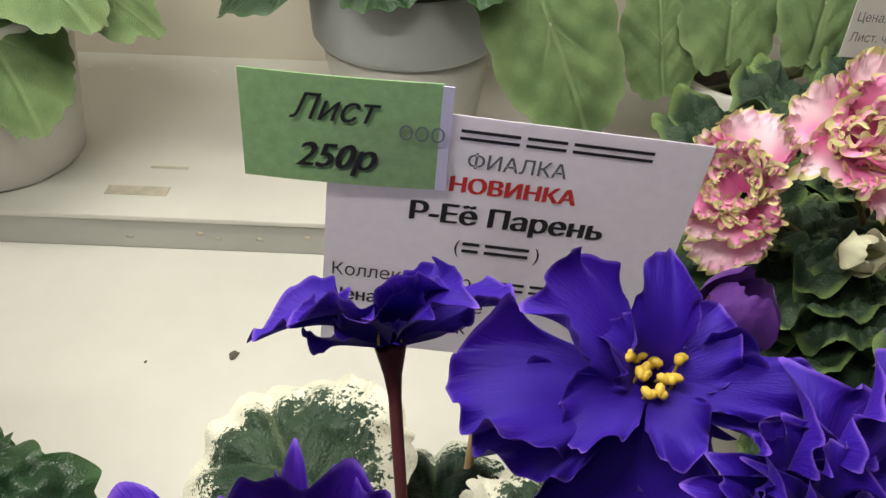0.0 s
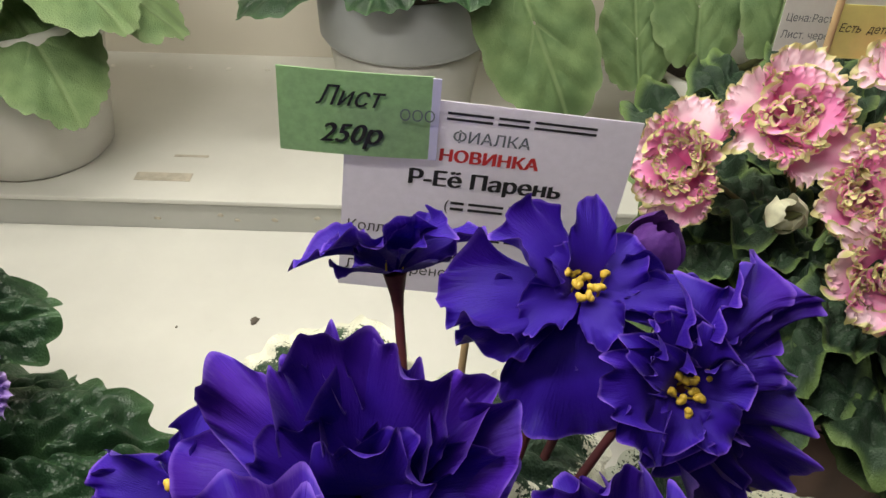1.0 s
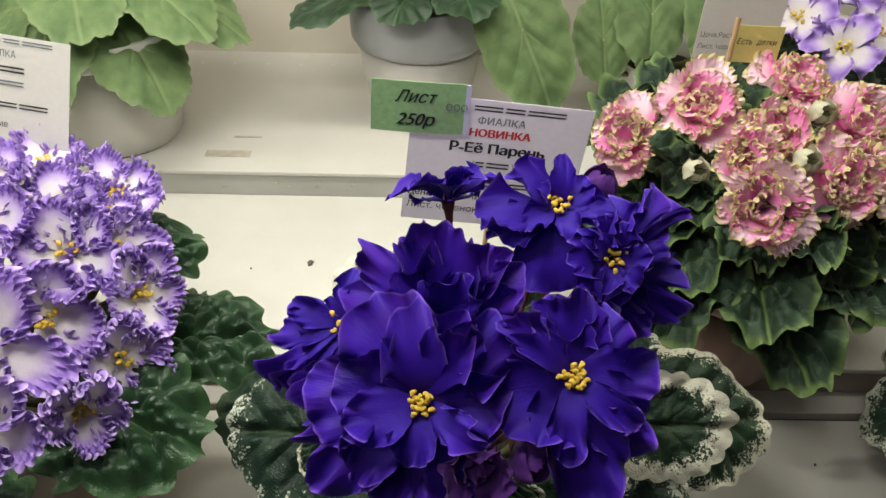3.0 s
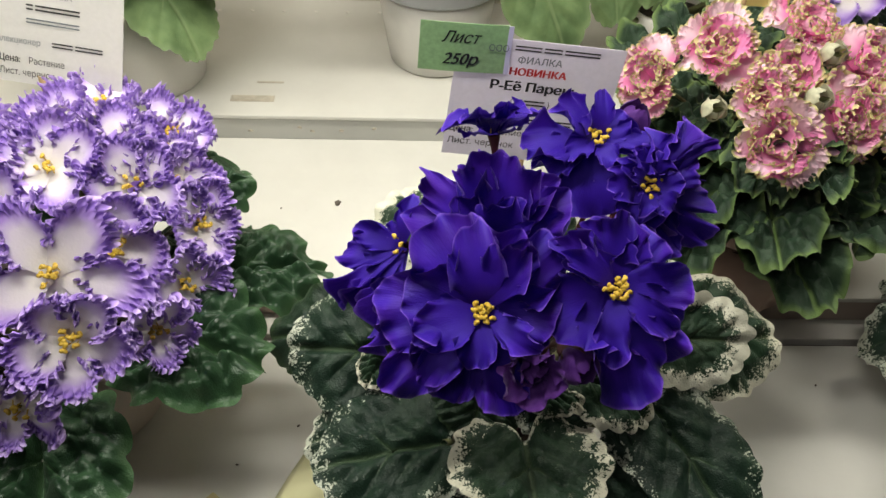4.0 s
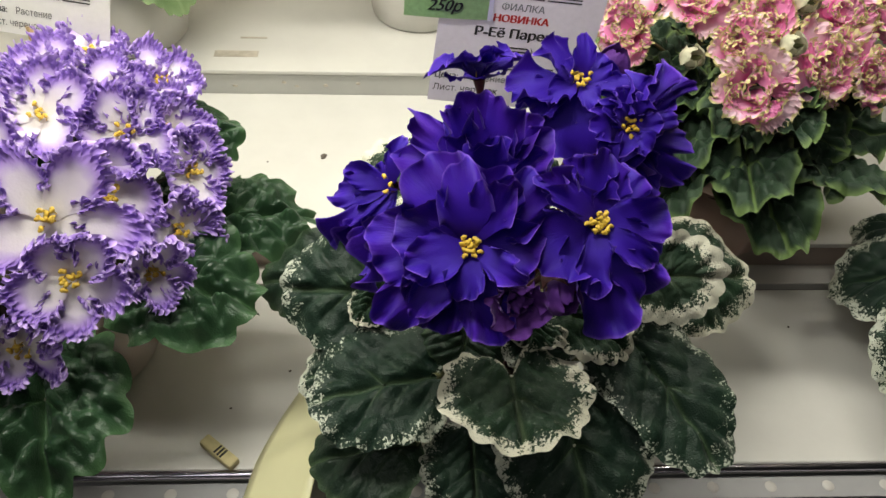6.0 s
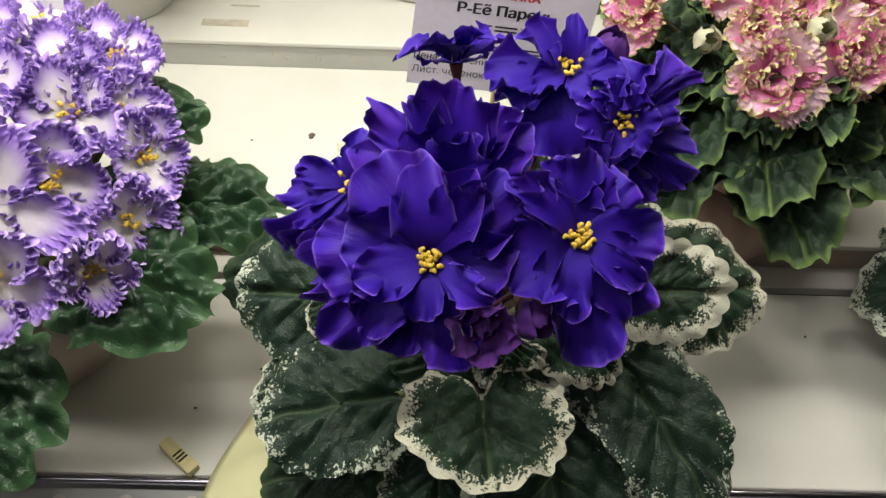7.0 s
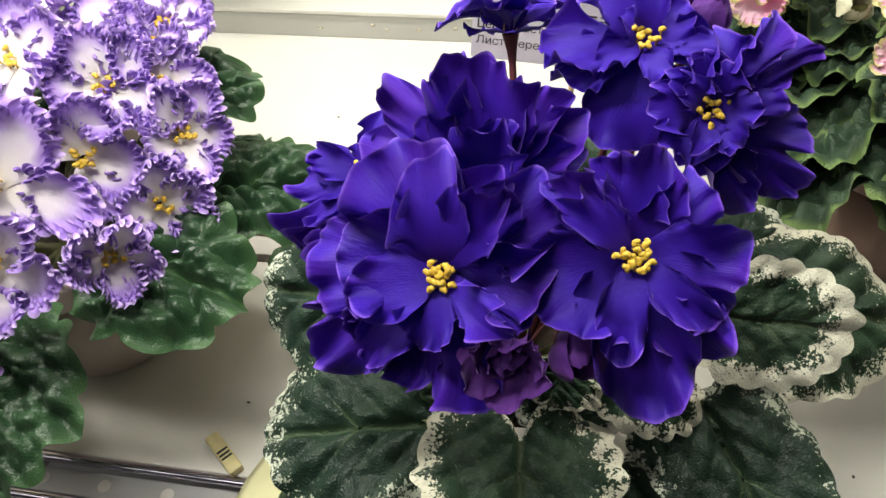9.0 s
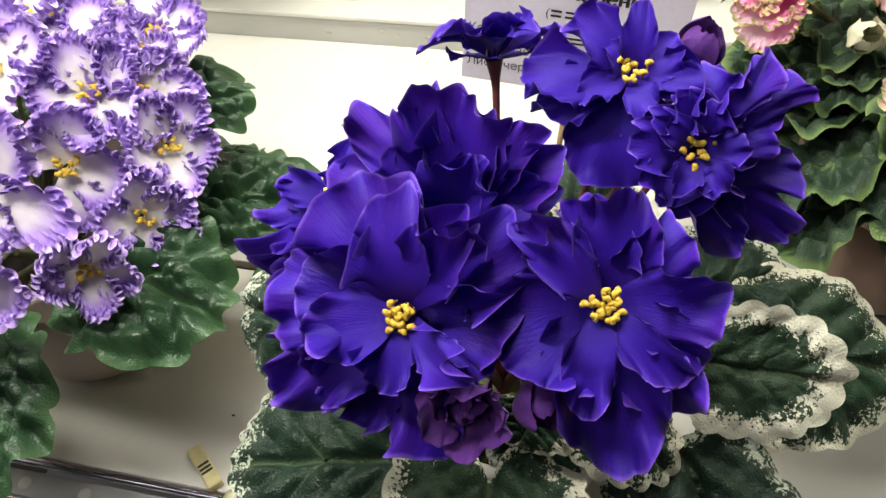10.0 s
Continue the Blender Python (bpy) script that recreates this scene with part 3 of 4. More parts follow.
def main_label():
    ob = tagged(new("plant_label"), "white printed label on a wooden stick with green price sticker", "label")
    card = part("card", card_mesh(0.0705, 0.060), PAPER_SHADED, ob, "", card_pose(-0.0162, 0.1445, 0.1525, 0.0, 5.5))
    bars(card, 0.0240, 0.0552, (0.0110, 0.0075, 0.0150), 0.0026)
    write(card, "ФИАЛКА", 0.0258, 0.0494, 0.0044, INK_GREY, 0.00004, 0, 0.0188)
    write(card, "НОВИНКА", 0.0229, 0.0436, 0.0048, INK_RED, 0.00022, 0, 0.0246)
    write(card, "Р-Её Парень", 0.0158, 0.0360, 0.0062, INK, 0.00026, 0, 0.0385)
    write(card, "(", 0.0260, 0.0289, 0.0046)
    bars(card, 0.0277, 0.0292, (0.0034, 0.0090), 0.0030)
    write(card, ")", 0.0425, 0.0289, 0.0046)
    write(card, "Коллекционер", 0.0015, 0.0196, 0.0046, INK, 0, 0, 0.0290)
    bars(card, 0.0330, 0.0199, (0.0090, 0.0120), 0.0028, INK)
    write(card, "Цена:", 0.0015, 0.0128, 0.0046, INK, 0.0001, 0, 0.0105)
    write(card, "Растение", 0.0150, 0.0128, 0.0046, INK, 0, 0, 0.0190)
    write(card, "Лист. черенок", 0.0015, 0.0062, 0.0046, INK, 0, 0, 0.0300)
    sticker = part("sticker", card_mesh(0.0362, 0.0221, 0.0006), STICKER, card, "pale green price sticker", Matrix.Translation((-0.0153, 0.0426, 0.0016)) @ pose(0, 0, 0, 0, 0, 2.4))
    write(sticker, "Лист", 0.0086, 0.0135, 0.0072, INK, 0.00005, 0.4, 0.0165, 0.0003)
    write(sticker, "250р", 0.0094, 0.0036, 0.0074, INK, 0.0002, 0.35, 0.0152, 0.0003)
    write(sticker, "ООО", 0.0285, 0.0108, 0.0042, INK_GREY, 0, 0, 0.0082, 0.0003)
    part("tape_end", card_mesh(0.0020, 0.0218), TAPE, card, "glossy end of the sticker", Matrix.Translation((0.0206, 0.0441, 0.0013)) @ pose(0, 0, 0, 0, 0, 2.4))
    part("stick", tube_mesh([(0.024, 0.1475, 0.200), (0.0215, 0.1470, 0.152), (0.0165, 0.128, 0.100), (0.014, 0.112, 0.070)], [0.0011] * 4, 8), WOOD, ob)


def white_label():
    ob = tagged(new("plant_label"), "white printed paper label on a wooden stick behind frilled flowers", "label")
    card = part("card", card_mesh(0.070, 0.0505), PAPER_WHITE, ob, "", card_pose(-0.2388, 0.1836, 0.1645, 22.0, 8.0))
    bars(card, 0.030, 0.0470, (0.010, 0.007, 0.013), 0.0022, INK_GREY)
    write(card, "ФИАЛКА", 0.031, 0.0410, 0.0042, INK_GREY)
    bars(card, 0.026, 0.0345, (0.003, 0.020), 0.0030)
    bars(card, 0.026, 0.0285, (0.024,), 0.0026, INK_GREY)
    write(card, "Коллекционер", 0.008, 0.0185, 0.0040, INK_GREY)
    bars(card, 0.0375, 0.0188, (0.0095, 0.0125), 0.0026)
    write(card, "Цена:", 0.013, 0.0096, 0.0043, INK, 0.0001)
    write(card, "Растение", 0.0265, 0.0096, 0.0043)
    write(card, "Лист. черенок", 0.013, 0.0036, 0.0043)
    part("stick", tube_mesh([(-0.206, 0.183, 0.165), (-0.204, 0.176, 0.130), (-0.200, 0.160, 0.090)], [0.0016] * 3, 8), WOOD, ob)


def pink_label():
    ob = tagged(new("plant_label"), "white label with a yellow sticker above pink flowers", "label")
    card = part("card", card_mesh(0.040, 0.045), PAPER_WHITE, ob, "", card_pose(0.1260, 0.2455, 0.1790, 4.0, 1.5))
    write(card, "Цена:", 0.0015, 0.0110, 0.0038, INK_GREY)
    write(card, "Растение", 0.0105, 0.0110, 0.0038, INK_GREY)
    write(card, "Лист. черенок", 0.0012, 0.0050, 0.0038, INK_GREY)
    part("sticker", card_mesh(0.024, 0.0190), PAPER_YELLOW, card, "yellow sticker", Matrix.Translation((0.0185, -0.0010, 0.0010)))
    write(card, "Есть", 0.0200, 0.0085, 0.0042, INK, 0, 0.2, 0.0, 0.0013)
    write(card, "детки", 0.0300, 0.0085, 0.0042, INK, 0, 0.2, 0.0, 0.0013)
    part("stick", tube_mesh([(0.145, 0.247, 0.20), (0.143, 0.24, 0.12)], [0.0014] * 2, 8), WOOD, ob)


main_label()
white_label()
pink_label()

# ---- violet-blue plant in the middle ----
ROOT = (0.012, 0.060, 0.088)


def main_plant():
    plant = plant_thing("african_violet", (0.012, 0.06, 0.0), "african violet with deep violet-blue flowers and variegated leaves")
    pot(plant, (0.012, 0.080, 0.0), 0.034, 0.045, 0.090, POT_WHITE)
    flower(plant, ROOT, (-0.0044, 0.0261, 0.1754), (-0.1, -0.75, 0.66), [(-40, 33.9, 31.6, 14, -7), (4, 30.6, 27.5, 17, -7), (42, 32.9, 22.4, 12, -11), (74, 24.7, 22.7, 19, -11), (122, 23.0, 20.2, 18, -11), (-100, 38.6, 27.1, 9, -9), (-139, 41.2, 21.5, 12, -11), (-165, 36.7, 21.5, 8, -11), (161, 34.4, 20.6, 12, -9), (-140, 33.6, 19.7, 10, -9), (-82, 27.6, 25.6, 17, -3), (-12, 26.1, 19.8, 25, -3), (22, 28.0, 16.7, 19, -3), (-119, 22.3, 18.5, 18, 0), (179, 19.0, 14.0, 15, 0), (109, 22.4, 10.9, 21, 0)],
        VIOLET, 11, stamens=19, label="large double violet-blue flower")
    flower(plant, ROOT, (0.0412, 0.0354, 0.1766), (0.1, -0.7, 0.7), [(13, 28.4, 20.1, 14, -6), (-15, 24.7, 17.2, 21, -7), (50, 24.1, 16.7, 17, -9), (93, 26.4, 19.1, 17, -6), (121, 28.7, 17.6, 14, -9), (147, 31.9, 20.4, 9, -9), (173, 38.0, 26.7, 6, -7), (-156, 23.3, 18.5, 17, -7), (-109, 28.6, 27.3, 10, -7), (-50, 28.4, 14.7, 18, -3), (-47, 22.8, 11.7, 20, 0), (132, 23.3, 10.6, 15, 0), (-173, 23.5, 13.2, 12, 0)],
        VIOLET, 12, stamens=20, label="open violet-blue flower with yellow eye")
    flower(plant, ROOT, (0.0585, 0.0780, 0.1878), (0.25, -0.75, 0.6), [(21, 19.2, 14.4, 18, -3), (39, 27.0, 9.8, 17, -3), (67, 30.8, 10.0, 17, -7), (86, 20.7, 14.8, 17, -6), (113, 30.2, 15.2, 6, -9), (140, 36.4, 15.5, 5, -11), (159, 29.8, 14.8, 8, -11), (177, 15.2, 17.6, 19, -6), (-122, 14.8, 17.2, 28, -6), (-78, 16.4, 15.4, 29, -6), (-26, 15.8, 16.0, 22, -3), (-2, 16.4, 13.5, 25, -3), (-48, 12.6, 9.4, 33, 0), (10, 13.4, 9.7, 36, 0), (84, 11.6, 9.2, 37, 0), (147, 12.6, 9.4, 28, 0), (-152, 10.0, 9.3, 36, 0)],
        VIOLET, 13, stamens=10, label="double violet-blue flower turned aside", style={"ruffle": 0.27})
    flower(plant, ROOT, (0.0413, 0.0956, 0.1955), (0, -0.3, 0.95), [(-95, 30.1, 19.3, 0, -2), (-106, 26.8, 15.6, -11, -3), (-59, 23.7, 15.6, 33, -1), (0, 17.1, 9.3, 54, -1), (-61, 11.3, 11.3, 52, -2), (46, 13.7, 12.8, 35, -2), (89, 20.7, 12.1, 8, -1), (99, 21.7, 10.9, -3, -2), (-124, 15.4, 10.5, 7, 0), (156, 11.8, 9.2, 0, 0), (-170, 28.1, 26.9, -37, -3), (144, 23.8, 17.8, -49, -4)],
        VIOLET, 14, stamens=10, label="violet-blue flower in front of the label", style={"ruffle": 0.18})
    flower(plant, ROOT, (0.0030, 0.1070, 0.1900), (-0.1, 0.35, 0.93), [(-95, 19, 16, 24, 0), (-62, 17, 15, 46, 0), (-20, 15, 18, 58, 0), (20, 14, 17, 54, 0), (62, 17, 17, 42, 0), (96, 19, 18, 22, 0), (142, 13, 17, 0, -1), (-140, 15, 17, -2, -1)],
        VIOLET, 15, stamens=4, stamen_size=0.0013, label="violet flower seen from the side on a dark red stalk", style={"ruffle": 0.18, "curl": -0.12})
    flower(plant, ROOT, (0.0000, 0.0580, 0.1780), (-0.05, -0.65, 0.75), [(-3, 34.6, 25.6, 39, -2), (21, 34.4, 22.2, 37, -2), (-55, 34.5, 14.0, 28, -2), (-34, 33.8, 10.6, 34, -3), (-16, 33.6, 7.2, 30, -3), (-83, 29.7, 19.9, 21, -3), (56, 32.5, 19.9, 18, -4), (75, 28.8, 19.9, 18, -3), (44, 30.1, 15.4, 27, -4), (-59, 21.6, 16.2, 47, 0), (-7, 19.2, 17.6, 61, 0), (49, 20.3, 15.1, 47, 0), (-110, 12.8, 19.9, 33, -2), (107, 12.7, 19.4, 33, -2)],
        VIOLET, 16, stamens=0, label="violet-blue flower with its throat in shadow", style={"curl": -0.04, "ruffle": 0.18})
    flower(plant, ROOT, (-0.0320, 0.0610, 0.1720), (-0.5, -0.6, 0.6), [(-131, 23.4, 13.6, 22, -1), (-107, 18.6, 10.5, 29, -1), (-10, 15.9, 8.0, 18, -1), (-53, 9.4, 7.1, 18, -1), (-161, 31.6, 9.9, 18, -2), (-180, 30.4, 10.6, 13, -3), (172, 34.8, 10.6, 8, -3), (163, 41.1, 10.6, 6, -4)],
        VIOLET, 17, stamens=3, label="small violet-blue side flower")
    flower(plant, ROOT, (0.0115, 0.0190, 0.1580), (0.1, -0.88, 0.36), [(0, 11, 14, 40, 0), (65, 13, 13, 34, 0), (120, 14, 13, 30, 0), (180, 14, 14, 28, 0), (-120, 14, 13, 32, 0), (-62, 13, 13, 36, 0), (30, 9, 10, 62, 0), (150, 10, 10, 58, 0), (-90, 10, 10, 60, 0), (-30, 9, 9, 70, 0)],
        BUD, 21, stamens=0, label="half-open crumpled dusky violet bud", style={"ruffle": 0.22, "curl": 0.35}, name="bud")
    for seed, at, n, size in ((22, (0.027, 0.026, 0.154), (0.35, -0.8, 0.05), 0.015), (23, (0.057, 0.112, 0.189), (0.3, 0.0, 1.0), 0.0135), (24, (-0.014, 0.090, 0.163), (-0.5, -0.4, 0.6), 0.012)):
        bud(plant, ROOT, at, n, size, BUD, seed, STEM_RED, "closed dusky violet bud")
    R = (0.012, 0.062, 0.080)
    rows = [
        # base, tip, width, material, roll, options
        ((0.015, 0.029, 0.11), (0.018, -0.016, 0.108), 0.057, LEAF_CREAM, 0, {"ruffle": 0.05, "notch": 0.6, "scallops": 16, "lobes": 0.08, "droop": -0.06, "edge": -0.10}),
        ((-0.001, 0.04, 0.116), (-0.004, 0.023, 0.108), 0.035, LEAF_DEEP, 0, {"ruffle": 0.05}),
        ((0.027, 0.039, 0.118), (0.032, 0.021, 0.11), 0.033, LEAF_VAR, 0, {"ruffle": 0.06}),
        ((-0.011, 0.022, 0.106), (-0.062, 0.012, 0.108), 0.053, LEAF_FLECK, -10, {"ruffle": 0.05, "edge": 0.04}),
        ((-0.019, 0.006, 0.082), (-0.065, 0.004, 0.076), 0.047, LEAF_DEEP, -6, {"ruffle": 0.02}),
        ((0.038, 0.024, 0.094), (0.047, -0.028, 0.084), 0.067, LEAF_VAR, 0, {"ruffle": 0.04}),
        ((0.001, 0.01, 0.086), (0.002, -0.024, 0.078), 0.043, LEAF_VAR, 0, {"ruffle": 0.08, "lobes": 0.08}),
        ((0.067, 0.044, 0.106), (0.096, -0.012, 0.1), 0.048, LEAF_FLECK, 6, {"ruffle": 0.05, "edge": 0.04}),
        ((0.05, 0.034, 0.104), (0.084, 0.015, 0.098), 0.026, LEAF_VAR, 14, {"ruffle": 0.09}),
        ((0.062, 0.058, 0.126), (0.110, 0.057, 0.124), 0.038, LEAF_WHITE, 46, {"ruffle": 0.04, "edge": -0.12, "quilt": 0.0014, "blisters": 0.0009, "lobes": 0.10, "scallops": 17}),
        ((0.072, 0.080, 0.100), (0.141, 0.087, 0.098), 0.060, LEAF_CREAM, 26, {"ruffle": 0.05}),
        ((0.034, 0.045, 0.122), (0.065, 0.029, 0.116), 0.029, LEAF_CREAM, 12, {"ruffle": 0.05, "lobes": 0.10, "scallops": 16}),
        ((-0.037, 0.056, 0.118), (-0.046, 0.042, 0.116), 0.019, LEAF_CREAM, 0, {"ruffle": 0.05}),
        ((0.026, 0.038, 0.122), (0.022, 0.026, 0.12), 0.028, LEAF_CREAM, 0, {"ruffle": 0.06}),
        ((-0.026, 0.060, 0.112), (-0.077, 0.060, 0.116), 0.054, LEAF_FLECK, -34, {"ruffle": 0.05}),
        ((-0.040, 0.086, 0.098), (-0.094, 0.090, 0.090), 0.048, LEAF_DEEP, -22, {"ruffle": 0.07}),
        ((-0.028, 0.034, 0.104), (-0.070, 0.030, 0.096), 0.044, LEAF_VAR, -10, {"ruffle": 0.06}),
        ((-0.012, 0.108, 0.124), (-0.036, 0.152, 0.130), 0.056, LEAF_WHITE, -16, {"ruffle": 0.05}),
        ((0.012, 0.098, 0.122), (0.010, 0.146, 0.122), 0.046, LEAF_VAR, 0, {"ruffle": 0.05}),
        ((0.024, 0.086, 0.150), (0.048, 0.112, 0.146), 0.040, LEAF_WHITE, 10, {"ruffle": 0.09, "lobes": 0.09}),
        ((0.060, 0.086, 0.118), (0.106, 0.114, 0.110), 0.048, LEAF_VAR, 6, {"ruffle": 0.06}),
    ]
    for i, (base, tip, w, mat, roll, opt) in enumerate(rows):
        leaf(plant, R, base, tip, w, mat, 100 + i, roll, stem=STEM_RED if i in (0, 1) else STEM_GREEN, cells=0.0055, rings=24, segs=144, **{"blisters": 0.0007, "quilt": 0.0026, **opt})


main_plant()


# ---- white and violet frilled plant ----
def star(rng, size, lift):
    turn = rng.uniform(0, 72)
    return [(turn + 72 * i + rng.uniform(-8, 8), size * rng.uniform(0.92, 1.18), size * 0.92, lift + rng.uniform(-8, 8), -0.5 * (i % 2)) for i in range(5)]


def frilled_plant():
    plant = plant_thing("african_violet", (-0.19, 0.10, 0), "african violet with frilled white and violet flowers")
    pot(plant, (-0.206, 0.118, 0.0), 0.040, 0.050, 0.085, POT_PINK)
    root = (-0.19, 0.105, 0.085)
    rng = np.random.RandomState(5)
    style = {"frill": 0.0013, "arch": 0.0, "nu": 32, "nv": 221, "ruffle": 0.12, "curl": 0.12, "uneven": 0.4, "full": 1.1, "reach": 1.25, "waist": 0.5}
    shown = [
        ((-0.1680, 0.0690, 0.1470), (0.1, -0.75, 0.66), [(-31, 33.1, 22.0, 10, 0), (40, 35.8, 23.8, 10, 0), (103, 37.8, 22.6, 2, -1), (162, 20.6, 21.6, -6, -1), (-112, 34.9, 22.8, 2, -1)]),
        ((-0.1510, 0.0380, 0.1460), (0.1, -0.8, 0.6), [(-23, 20.0, 17.4, 27, 0), (47, 22.4, 18.5, 21, 0), (115, 21.7, 19.2, 3, -1), (-167, 22.9, 22.9, -3, -1), (-113, 24.8, 20.7, 2, -1)]),
        ((-0.1570, 0.1000, 0.1320), (0.45, -0.7, 0.55), [(24, 26.2, 21.8, 18, 0), (128, 22.6, 23.9, 8, -1), (-173, 24.2, 19.5, -2, -1), (-31, 20.7, 18.3, 17, 0)]),
    ]
    for i, (at, n, petals) in enumerate(shown):
        flower(plant, root, at, n, petals, WHITE_VIOLET, 40 + i, STEM_GREEN, 9, 0.0019, "frilled white flower with violet edge", style)
    spots = [
        ((-0.161, 0.140, 0.155), (0.2, -0.3, 0.9), 21), ((-0.142, 0.158, 0.150), (0.4, -0.1, 0.9), 20), ((-0.135, 0.130, 0.142), (0.6, -0.4, 0.7), 21),
        ((-0.124, 0.116, 0.132), (0.75, -0.4, 0.5), 19), ((-0.150, 0.120, 0.150), (0.3, -0.6, 0.75), 21), ((-0.182, 0.118, 0.160), (0.0, -0.5, 0.85), 24),
        ((-0.200, 0.090, 0.160), (-0.2, -0.6, 0.75), 26), ((-0.190, 0.150, 0.158), (-0.1, -0.1, 1.0), 22), ((-0.176, 0.170, 0.156), (0.1, 0.1, 1.0), 20),
        ((-0.128, 0.092, 0.118), (0.75, -0.6, 0.35), 19), ((-0.196, 0.042, 0.142), (-0.3, -0.8, 0.5), 25), ((-0.212, 0.126, 0.155), (-0.4, -0.3, 0.85), 24),
        ((-0.225, 0.070, 0.142), (-0.6, -0.6, 0.5), 25), ((-0.132, 0.062, 0.124), (0.6, -0.75, 0.2), 16), ((-0.175, 0.028, 0.118), (0.0, -0.95, 0.2), 19),
        ((-0.145, 0.145, 0.150), (0.5, 0.0, 0.9), 17),
    ]
    for i, (at, n, size) in enumerate(spots):
        flower(plant, root, at, n, star(rng, size, 16), WHITE_VIOLET, 60 + i, STEM_GREEN, 7, 0.0017, "frilled white flower with violet edge", style)
    R = (-0.19, 0.10, 0.075)
    rows = [
        ((-0.140, 0.114, 0.100), (-0.077, 0.136, 0.096), 0.050, 10, {"ruffle": 0.10, "quilt": 0.0055, "scallops": 13, "lobes": 0.19}),
        ((-0.152, 0.080, 0.106), (-0.097, 0.066, 0.106), 0.060, 10, {"ruffle": 0.08, "quilt": 0.0055, "scallops": 13, "lobes": 0.17}),
        ((-0.150, 0.144, 0.126), (-0.110, 0.154, 0.130), 0.036, 20, {"ruffle": 0.12, "quilt": 0.0020, "lobes": 0.12, "scallops": 12}),
        ((-0.176, 0.048, 0.104), (-0.168, -0.012, 0.086), 0.061, 0, {"ruffle": 0.07, "quilt": 0.0055, "scallops": 13, "lobes": 0.15}),
        ((-0.206, 0.050, 0.100), (-0.232, -0.015, 0.078), 0.070, 0, {"ruffle": 0.06, "quilt": 0.0030}),
        ((-0.225, 0.090, 0.100), (-0.290, 0.060, 0.085), 0.070, 0, {"ruffle": 0.06, "quilt": 0.0028}),
        ((-0.190, 0.150, 0.125), (-0.195, 0.195, 0.120), 0.055, 0, {"ruffle": 0.08, "quilt": 0.0024}),
        ((-0.215, 0.140, 0.110), (-0.270, 0.175, 0.105), 0.062, 0, {"ruffle": 0.08, "quilt": 0.0024}),
        ((-0.155, 0.120, 0.095), (-0.120, 0.165, 0.095), 0.050, 0, {"ruffle": 0.08, "quilt": 0.0024}),
    ]
    for i, (base, tip, w, roll, opt) in enumerate(rows):
        leaf(plant, R, base, tip, w, LEAF_DARK, 200 + i, roll, blisters=0.0034, cells=0.0080, rings=38, segs=190, **opt)


frilled_plant()


# ---- pink double plant ----
def pompon(rng, size, count):
    rows = []
    for i in range(count):
        k = i / count
        rows.append((137.5 * i + rng.uniform(-25, 25), size * (1.0 - 0.40 * k) * rng.uniform(0.85, 1.15), size * rng.uniform(0.85, 1.15), 6 + 66 * k + rng.uniform(-16, 16), 1.5 * k))
    rows += [(90 * i + rng.uniform(-30, 30), size * rng.uniform(0.45, 0.65), size * 0.7, 70 + rng.uniform(-14, 10), 0.5) for i in range(4)]
    return rows


